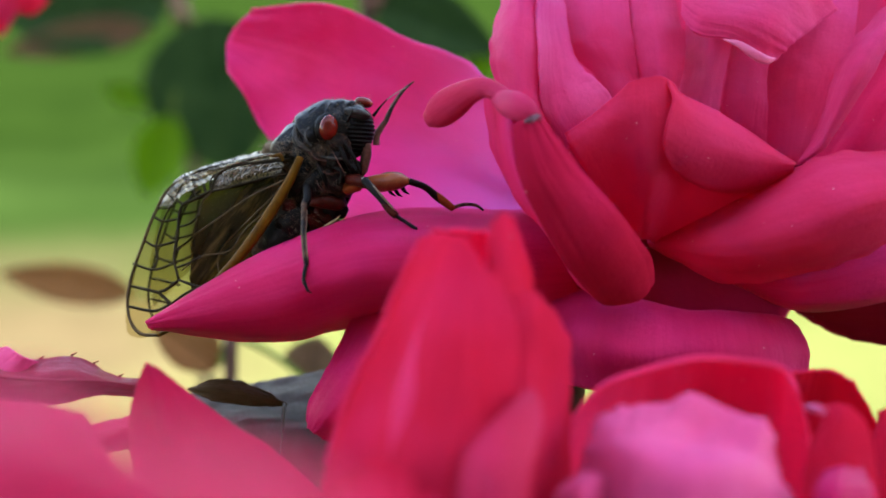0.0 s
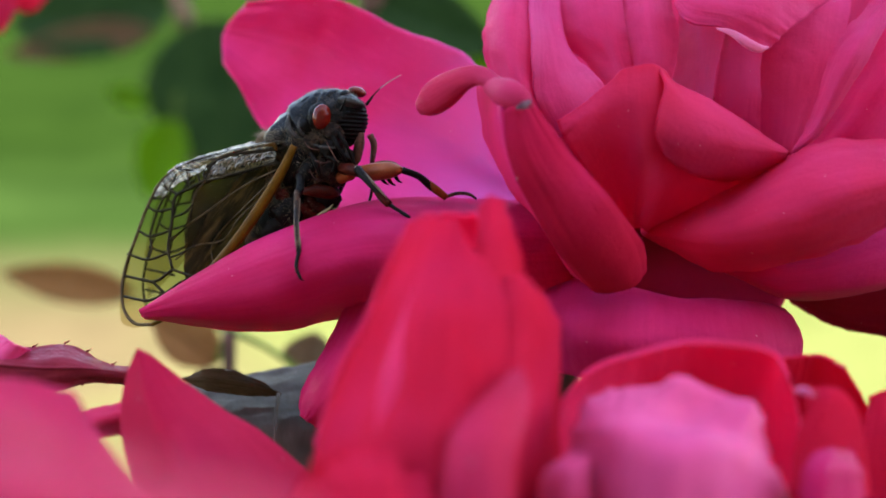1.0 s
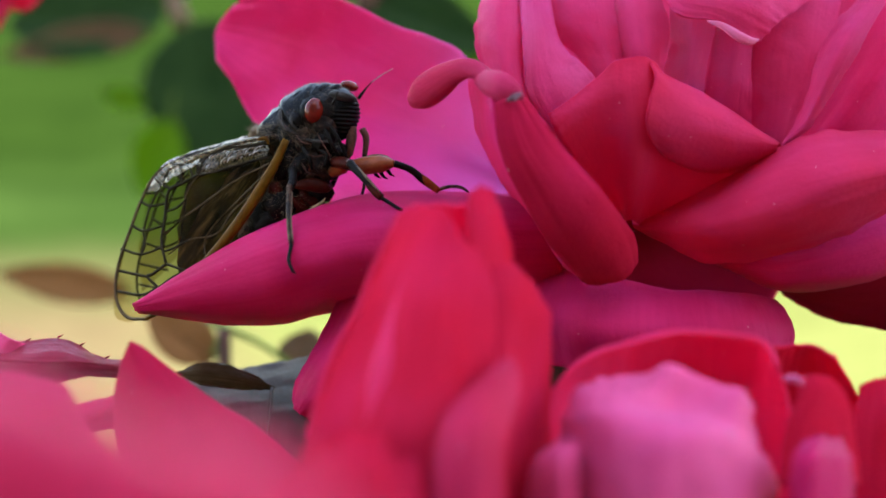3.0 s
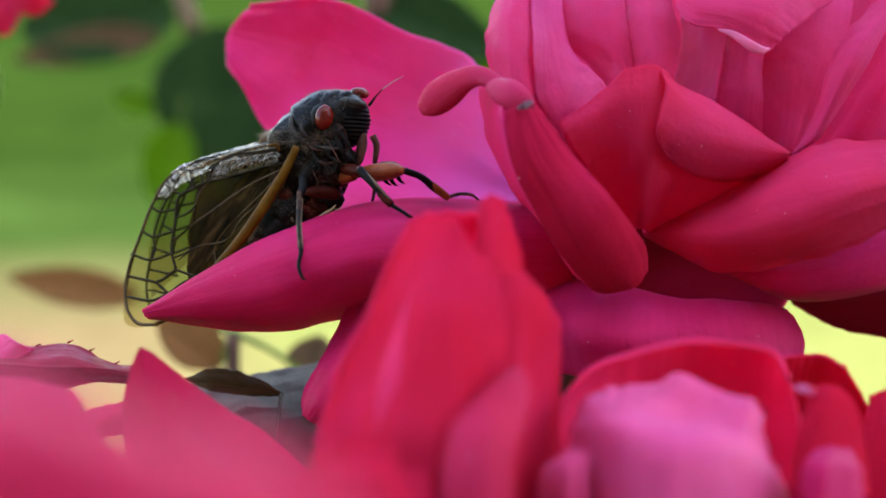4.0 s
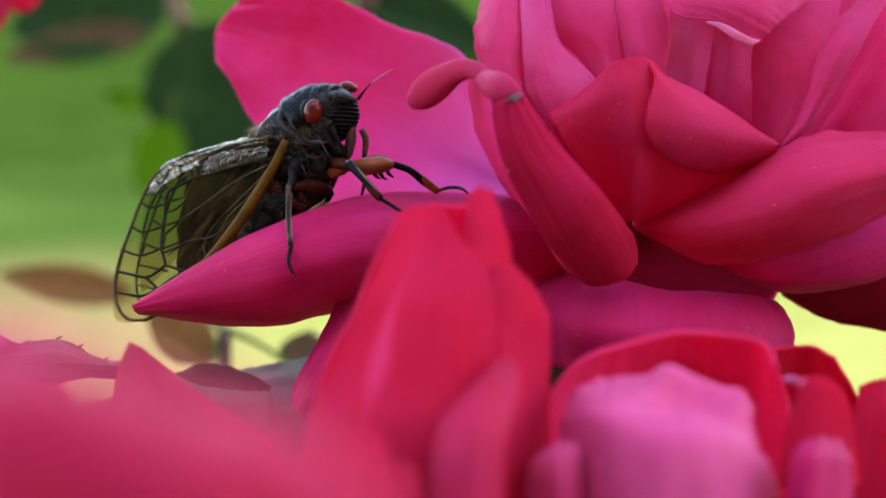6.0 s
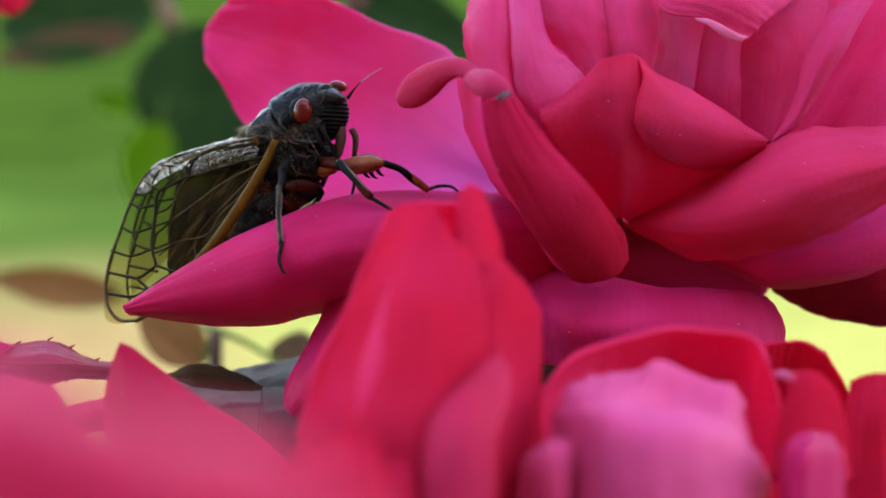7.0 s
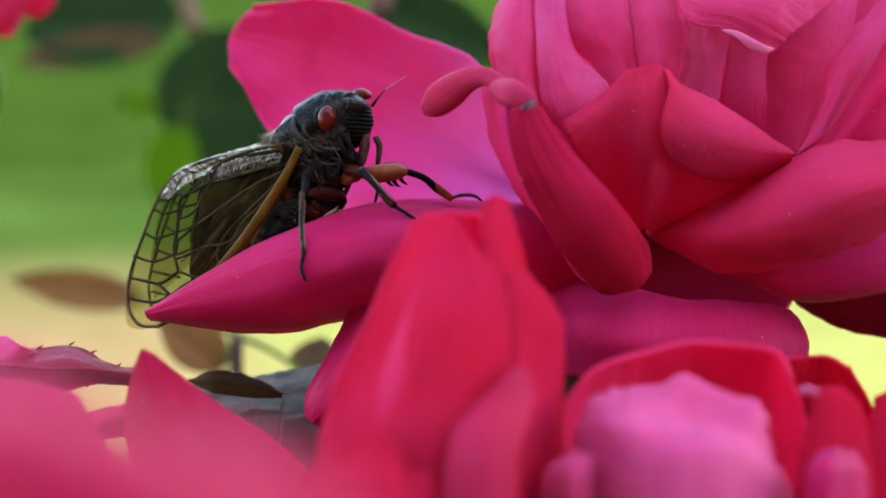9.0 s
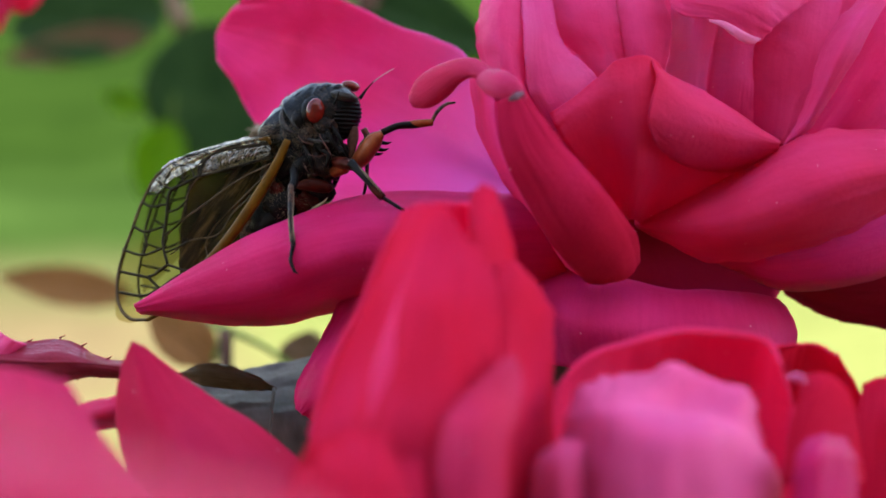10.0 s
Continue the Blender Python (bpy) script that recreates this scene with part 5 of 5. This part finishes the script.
    # antennae
    tube(head, [(-9, -0.5, 17), (-8.2, -1, 18), (-7.4, -1.6, 18.8)], [0.24, 0.12, 0.07], SHELL_BLACK, "antenna", sides=6, n=10)
    tube(head, [(-7.4, -1.6, 18.8), (-6.2, -2, 19.6), (-4.9, -2.4, 20.3)], [0.07, 0.06, 0.04], WHITE, "antenna_tip", "pale bristle tip", sides=6, n=10)
    tube(head, [(-12, -1.6, 16.2), (-11.6, -2.1, 17), (-11.3, -2.4, 17.7)], [0.18, 0.12, 0.06], SHELL_BLACK, "antenna", sides=6, n=8)
    return c, head


insect, head = cicada()


def wing(c):
    """Near forewing: clear skin on a net of dark veins, amber leading edge."""
    fw = part("forewing", grid_mesh(sheet([
        [(-18.2, 0.4, 12), (-21, 0.6, 6.4), (-24.4, 1.2, 1.1), (-28.6, 2.6, -4), (-33, 4.4, -8.1), (-35.9, 6.1, -9.3)],
        [(-18.7, 0.9, 12.3), (-23.2, 2.5, 7.2), (-27.9, 4.3, 2.5), (-32.6, 6.2, -2.3), (-36.4, 7.6, -6.3), (-38.1, 7.7, -9.6)],
        [(-19.1, 1.3, 12.5), (-25.2, 4.6, 8.9), (-31.1, 7.7, 5.3), (-35.9, 9.8, 1.1), (-39.3, 10.7, -3.4), (-39.8, 9.3, -8.6)],
        [(-19.7, 1.9, 13), (-25.1, 5.7, 12), (-30.8, 9.5, 11), (-34.6, 11.6, 8.9), (-37.5, 11.8, 3.8), (-39.8, 10.9, -4.2)],
    ], 40, 30, ripple=0.18, size=3.0, crease=0.05)), WING, c, "clear brownish wing skin")
    fw.visible_shadow = False
    tube(fw, [(-17.6, 0.1, 12.2), (-18.9, 0.1, 9.4), (-21, 0.4, 5.9), (-23.4, 0.9, 2.4), (-25.8, 1.8, -0.5), (-29.4, 3.1, -4.3), (-33, 4.6, -7.8), (-35.3, 5.7, -9.2)],
         [0.45, 0.58, 0.68, 0.68, 0.62, 0.5, 0.38, 0.25], AMBER, "leading_edge", "thick amber leading vein", sides=10, n=30, flat=0.7)
    veins = [
        ([(-35.3, 5.7, -9.2), (-37.8, 7.7, -9.1), (-39.4, 9.4, -7.5), (-39.9, 10.6, -4.8), (-39.4, 11.3, -1.7), (-38.2, 11.6, 1.8), (-36.9, 11.9, 5.4), (-34.8, 11.6, 8.9), (-31, 9.6, 10.9)], 0.23),
        ([(-31, 9.6, 10.9), (-26.4, 6.6, 11.8), (-22.7, 4, 12.4), (-19.4, 1.8, 13.1)], 0.21),
        ([(-18.7, 0.8, 12), (-21.2, 2.6, 11.7), (-24.9, 5.3, 11.3), (-28.7, 7.7, 10.3), (-28.9, 7.3, 8.5), (-25.2, 4.7, 9.1), (-21.9, 2.4, 9.8), (-19.3, 0.7, 10.2)], 0.17),
        ([(-28.9, 7.3, 8.5), (-31.2, 8.5, 7.4), (-33.1, 9.5, 6.4), (-33.4, 8.5, 2.8), (-33.7, 7.8, 0.1), (-32.9, 6.3, -2.5)], 0.21),
        ([(-19.7, 0.6, 9.4), (-24, 3.2, 7.5), (-28.4, 5.5, 4.7), (-31.3, 7, 2.8), (-33.2, 7.8, 1.1)], 0.14),
        ([(-20.3, 0.7, 8.1), (-23.9, 2.2, 4.8), (-26.7, 3.4, 2.1), (-27.8, 3.5, 0.1), (-27.4, 2.4, -2)], 0.13),
        ([(-21, 0.6, 6.4), (-24.2, 2, 3.8), (-26.3, 2.7, 1.1), (-30, 5.2, 0.4), (-32.6, 6.6, -1.3)], 0.13),
        ([(-32.9, 6.3, -2.5), (-29.8, 3.8, -3.3), (-27.8, 2.5, -2.6)], 0.18),
        ([(-32.9, 6.3, -2.5), (-34.6, 7.2, -3.7), (-35.4, 7.7, -4.1), (-33.8, 6, -5.4)], 0.22),
        ([(-35.4, 7.7, -4.1), (-37.6, 9.4, -3.7), (-39.8, 11.1, -3.3)], 0.21),
        ([(-33.2, 7.4, -0.3), (-36.4, 9.3, -1.3), (-39.4, 11.6, -0.6)], 0.18),
        ([(-33.6, 8.5, 2.2), (-36.3, 10.2, 1.6), (-38, 11.6, 2.3)], 0.18),
        ([(-33.3, 9.2, 5), (-35.5, 10.7, 4.7), (-36.9, 11.8, 5.3)], 0.18),
        ([(-32.5, 9.2, 6.7), (-34.1, 10.6, 7.4), (-35.2, 11.6, 8.2)], 0.18),
        ([(-33.8, 6, -5.4), (-36.1, 7.4, -6.3), (-39.5, 10, -5.9)], 0.21),
        ([(-29.7, 7.6, 7.9), (-30.5, 8.8, 9.5), (-32.7, 10.4, 9.9)], 0.17),
        ([(-36.4, 9.3, -1.3), (-36, 9.5, 0.1), (-36.3, 10.2, 1.6), (-35.5, 10.7, 4.7), (-34.1, 10.6, 7.4), (-32.7, 10.4, 9.9)], 0.15),
        ([(-29.8, 3.8, -3.3), (-31.7, 4.9, -4), (-33.8, 6, -5.4)], 0.18),
        ([(-31.2, 8.5, 7.4), (-31.7, 9.8, 9.9), (-31.4, 9.8, 10.8)], 0.14),
        ([(-31.3, 7, 2.8), (-30.4, 7.7, 6.6), (-28.9, 7.3, 8.5)], 0.13),
        ([(-33.4, 8.9, 3.9), (-31.8, 7.9, 4.4), (-30.5, 7.3, 5.5)], 0.16),
        ([(-33.6, 8.1, 1.1), (-32.2, 7.4, 2), (-31.3, 7, 2.8)], 0.15),
        ([(-33.3, 7.2, -1), (-31.8, 6.2, -0.5), (-30, 5.2, 0.4)], 0.15),
        ([(-32.5, 9.2, 6.7), (-31.8, 9.1, 7.6), (-30.5, 8.4, 8.5)], 0.15),
        ([(-33.9, 10.2, 6.7), (-35.1, 10.9, 6.3), (-36.5, 11.9, 6.4)], 0.14),
    ]
    rnd = random.Random(17)
    # pale slanting tubes standing in for glints on the folded cell at the wing base
    for x in range(13):
        u = (x + rnd.uniform(-0.2, 0.2)) / 12.5
        foot, head_ = Vector((-28.3, 5.6, 8.8)).lerp(Vector((-21.4, 0.7, 10.4)), u), Vector((-26.9, 5, 10.9)).lerp(Vector((-19.9, 0.2, 11.7)), u)
        for lo, hi in ((0.0, 0.3), (0.34, 0.95)) if x % 2 else ((0.03, 0.55), (0.62, 0.97)):
            a, b = foot.lerp(head_, lo + rnd.uniform(0, 0.06)), foot.lerp(head_, hi - rnd.uniform(0, 0.1))
            tube(fw, [tuple(a), tuple((a + b) / 2 + Vector((-0.16, -0.1, 0.05))), tuple(b)], [0.02, rnd.uniform(0.06, 0.12), 0.02],
                 WHITE if rnd.random() < 0.5 else SHELL_TAN, "vein", sides=6, n=8)
    for k, (path, r) in enumerate(veins):
        r *= 0.75 if k in (4, 5, 6, 19) else 0.95
        tube(fw, path, [r, r, r * 0.9], VEIN_TAN if k in (0, 4, 5, 6, 19) else VEIN, "vein", sides=6, n=5 * len(path))
    # folded hind wing and the roof of both wings over the back
    part("hindwing", grid_mesh(sheet([
        [(-17.9, 5, 10.3), (-19.8, 5.5, 4.2), (-22.6, 6, -0.6), (-29.4, 8, -6.2)],
        [(-18.6, 4, 12.2), (-22.4, 4.5, 5.4), (-25.9, 5, 0.1), (-30.6, 7, -5.5)],
        [(-19.4, 5, 12.5), (-24.7, 6, 7.6), (-28.9, 7, 2.8), (-31.9, 8.5, -2)],
        [(-19.9, 6.5, 13.1), (-25, 8.5, 11.6), (-29.1, 9.5, 9.8), (-31.6, 10, 4.3)],
    ], 30, 24, ripple=0.3, size=3.0)), WING_SMOKE, c, "smoky folded hind wing")
    roof = part("wing_roof", grid_mesh(sheet([
        [(-19.5, 1.5, 12.3), (-24.2, 4.7, 11.3), (-28.6, 7.5, 9.8), (-32.6, 9.8, 8.1), (-34.7, 10.7, 6.4)],
        [(-19.7, 1.9, 13), (-25.1, 5.7, 12.1), (-30.2, 9.1, 11), (-33.7, 11.1, 9.8), (-36.2, 11.8, 6.8)],
        [(-21, 10, 13.9), (-26.6, 13, 12.4), (-31.5, 15, 11.3), (-34.4, 16, 10.2), (-36.7, 17, 8)],
        [(-21.8, 15, 13.3), (-27.5, 18, 11.3), (-32.6, 20, 10), (-35.7, 21, 8.5), (-38, 22, 6)],
    ], 90, 60, ripple=0.14, size=0.9, crease=0.32)), WING_ROOF, c, "glossy wrinkled wing base")
    part("wing_cell", grid_mesh(sheet([
        [(-19.9, 1.6, 11.8), (-23.4, 4.2, 11.6), (-26.3, 6.2, 11.1), (-28, 7.2, 10.4)],
        [(-19.8, 1.1, 11), (-22.9, 3.4, 10.6), (-25.9, 5.5, 10), (-28.5, 6.7, 9.4)],
        [(-20.1, 1.2, 10.3), (-22.6, 3.1, 9.7), (-25.6, 5.1, 9), (-28.7, 6.7, 8.5)],
    ], 70, 24, ripple=0.12, size=0.7, crease=0.22)), WING_CELL, c, "glossy crumpled cell at the wing base")
    for k, path in enumerate(([(-19.7, 1.5, 11.9), (-23.4, 4.1, 11.7), (-26.2, 6.1, 11.3), (-28.1, 7.1, 10.5), (-28.7, 6.8, 9.4), (-28.9, 6.6, 8.4)], [(-19.7, 0.9, 10.4), (-22.5, 3, 9.6), (-25.4, 5, 8.9), (-28.9, 6.6, 8.3)])):
        tube(fw, path, [0.16, 0.17, 0.12], VEIN, "vein", sides=6, n=30)
    far = part("forewing", grid_mesh(sheet([
        [(-22.5, 15, 12.8), (-27.5, 18, 11.1), (-33.3, 20, 9.5), (-37.3, 22, 7.1)],
        [(-22.6, 16, 10.2), (-28, 19, 7.4), (-34.2, 21, 3.8), (-39.1, 22, -0.7)],
        [(-21.8, 15, 7.2), (-27.9, 18, 3), (-33.3, 20, -1.4), (-38.3, 20, -6.5)],
    ], 30, 24, ripple=0.3, size=3.0)), WING, c, "clear brownish wing skin")
    far.visible_shadow = False
    for k in (0, 3, 9, 10, 11, 12, 13, 14, 16):
        tube(far, [(x + 0.9 - 0.02 * x * 0.4, y + 8, z * 1.035 + 0.9) for x, y, z in veins[k][0]], [0.17, 0.17, 0.14], VEIN, "vein", sides=6, n=5 * len(veins[k][0]))


wing(insect)


def leg(c, name, joints, radii, mats, label=""):
    """A still leg: jointed tubes from hip to claw."""
    base = tube(c, joints[0], radii[0], mats[0], name, label, sides=10, n=16)
    for path, r, m, nm in zip(joints[1:], radii[1:], mats[1:], ("shin", "foot", "claw")):
        tube(base, path, r, m, nm, sides=8, n=14)
    return base


leg(insect, "hind_leg", [[(-16.8, -1, 8.6), (-16.6, -2.5, 7.3), (-16.9, -4, 6.1)], [(-16.9, -4, 6.6), (-16.7, -7, 3.3), (-16.2, -9.6, -0.3)], [(-16.2, -9.6, -0.3), (-16.4, -10.6, -2), (-15.9, -11.2, -3.3)], [(-15.9, -11.2, -3.3), (-15.5, -11.4, -3.5)]],
    [[0.5, 0.5, 0.42], [0.36, 0.3, 0.32], [0.25, 0.23, 0.18], [0.15, 0.07]], [SHELL_BLACK, SHELL_BROWN, SHELL_BLACK, SHELL_BLACK], "slender dark hind leg")
leg(insect, "middle_leg", [[(-11.9, 0, 9.5), (-10.7, -1.5, 9.3), (-9.7, -2.5, 8.9)], [(-10, -2.5, 9.3), (-8.4, -4, 7.6), (-6.2, -5, 5.1)], [(-6.2, -5, 5.1), (-4.9, -5.4, 4.3), (-4, -5.8, 3.7)], [(-4, -5.8, 3.7), (-3.7, -6, 3.3)]],
    [[0.7, 0.7, 0.6], [0.55, 0.45, 0.45], [0.25, 0.22, 0.22], [0.3, 0.1]], [SHELL_RED, SHELL_BLACK, SHELL_BLACK, SHELL_BLACK], "dark middle leg")
for path in ([(-17.1, -4.4, 5.9), (-16.9, -7.4, 3), (-16.5, -9.8, 0.1)], [(-16.5, -4.6, 5.8), (-16.4, -7.5, 3), (-16, -9.9, 0.1)]):
    tube(insect, path, [0.06, 0.08, 0.06], SHELL_TAN, "leg_stripe", "tan stripe along the leg", sides=6, n=10)
tube(insect, [(-9.6, -3, 9.3), (-8, -4.5, 7.6), (-6.4, -5.4, 5.8)], [0.08, 0.15, 0.08], SHELL_TAN, "leg_stripe", "tan stripe along the leg", sides=6, n=10)
tube(insect, [(-7.6, -4.4, 6.6), (-6.8, -4.8, 5.7), (-6.2, -5.1, 5.1)], [0.46, 0.5, 0.42], SHELL_RED, "shin_end", "russet end of the shin", sides=8, n=8)
leg(insect, "middle_leg", [[(-11.9, 5, 9.6), (-12, 5, 8.3), (-12.6, 6, 6.9)], [(-12.6, 6, 7.1), (-13, 6.5, 6.1)]],
    [[0.4, 0.35, 0.3], [0.3, 0.15]], [SHELL_BLACK, SHELL_BLACK])


def moved(path, origin):
    return [tuple(Vector(p) - Vector(origin)) for p in path]


def moving_leg(c, hip, knee, femur, femur_r, mat, shins, label):
    """A leg whose thigh turns at the hip and whose shin turns at the knee."""
    thigh = tube(c, moved(femur, hip), femur_r, mat, "foreleg", label, sides=12, n=18)
    thigh.location = Vector(hip) * MM
    shin = tube(thigh, moved(shins[0][0], knee), shins[0][1], shins[0][2], "shin", sides=10, n=18)
    shin.location = (Vector(knee) - Vector(hip)) * MM
    return thigh, shin


HIP, KNEE = (-9.9, 1.5, 9.2), (-4.8, -0.5, 9.3)
thigh, shin = moving_leg(insect, HIP, KNEE, [HIP, (-8.6, 1, 9.1), (-6.3, 0, 9.3), KNEE], [0.7, 1.05, 1.0, 0.4], ORANGE,
                         [([KNEE, (-2.9, 0, 8.6), (-1.3, 0.5, 7.3), (0.3, 1, 6.2)], [0.42, 0.42, 0.48, 0.3], SHELL_BLACK)], "orange spined front leg")
tube(shin, moved([(-2.8, 0.1, 8.5), (-1.2, 0.5, 7.3), (0.4, 1, 6.1)], KNEE), [0.3, 0.5, 0.4], SHELL_RUST, "shin_tip", "orange end of the shin", sides=10, n=10)
tube(shin, moved([(0.3, 1, 6.2), (1.7, 1, 6.6), (3.1, 1.2, 6.5), (4, 1.4, 5.9)], KNEE), [0.22, 0.22, 0.2, 0.12], SHELL_BROWN, "foot", sides=8, n=12)
for x, z in ((2.6, -0.7), (3.4, -0.8), (4.2, -0.5)):
    a_ = (x, -1, z)
    tube(thigh, [a_, (a_[0] + 0.4, a_[1], a_[2] - 0.6), (a_[0] + 0.9, a_[1], a_[2] - 0.9)], [0.3, 0.2, 0.05], SHELL_BLACK, "spine", sides=6, n=6)
# tan tube stands in for the highlight on top of the thigh
tube(thigh, moved([(-8.6, 1, 10), (-7.3, 0.4, 10.3), (-5.9, 0, 10.2), (-4.9, -0.4, 9.6)], HIP), [0.1, 0.16, 0.14, 0.08], SHELL_TAN, "thigh_highlight", "tan line for the highlight along the thigh", sides=6, n=12)
FAR_HIP = (-8.9, 6, 13.9)
far_thigh = tube(insect, moved([FAR_HIP, (-8.4, 6, 12.7), (-8.6, 6, 10.6)], FAR_HIP), [0.42, 0.42, 0.3], TAWNY, "foreleg", "slender front leg", sides=10, n=12)
far_thigh.location = Vector(FAR_HIP) * MM
tube(far_thigh, moved([(-8.6, 6, 10.8), (-8.5, 6, 8.7), (-8.8, 6.3, 6.4), (-9.4, 6.6, 4.9)], FAR_HIP), [0.32, 0.24, 0.2, 0.1], SHELL_BROWN, "shin", sides=8, n=12)


# ---- movement ----
def swing(hip, deg):
    """A part at its joint, turned by degrees in the picture plane (up positive)."""
    return pose(hip[0] * MM, hip[1] * MM, hip[2] * MM, 0, -deg, 0)


def motions():
    walk(near, [(t, REF @ pose(x * MM, 0, z * MM)) for t, x, z in (
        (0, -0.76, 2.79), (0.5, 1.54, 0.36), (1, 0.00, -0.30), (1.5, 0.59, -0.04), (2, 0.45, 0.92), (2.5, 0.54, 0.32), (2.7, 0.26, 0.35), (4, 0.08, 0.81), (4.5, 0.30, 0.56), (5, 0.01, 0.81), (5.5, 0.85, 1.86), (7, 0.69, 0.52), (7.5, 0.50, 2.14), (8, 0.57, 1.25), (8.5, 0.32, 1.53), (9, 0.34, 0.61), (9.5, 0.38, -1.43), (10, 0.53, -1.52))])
    knee = tuple(Vector(KNEE) - Vector(HIP))
    walk(thigh, [(t, swing(HIP, a)) for t, a in ((0, 0), (2, 0), (9.6, 0), (9.7, 8), (9.8, 28), (9.9, 40), (10, 46))])
    walk(shin, [(t, swing(knee, a)) for t, a in ((0, 0), (2, 0), (9.6, 0), (9.7, 2), (9.8, 0), (9.9, -2), (10, -2))])
    walk(far_thigh, [(t, swing(FAR_HIP, a)) for t, a in ((0, 153), (0.1, 152), (0.2, 147), (0.3, 117), (0.4, 66), (0.5, 43), (0.6, 40), (0.7, 37), (0.8, 25), (0.9, 6), (1, 0), (10, 0))])


motions()
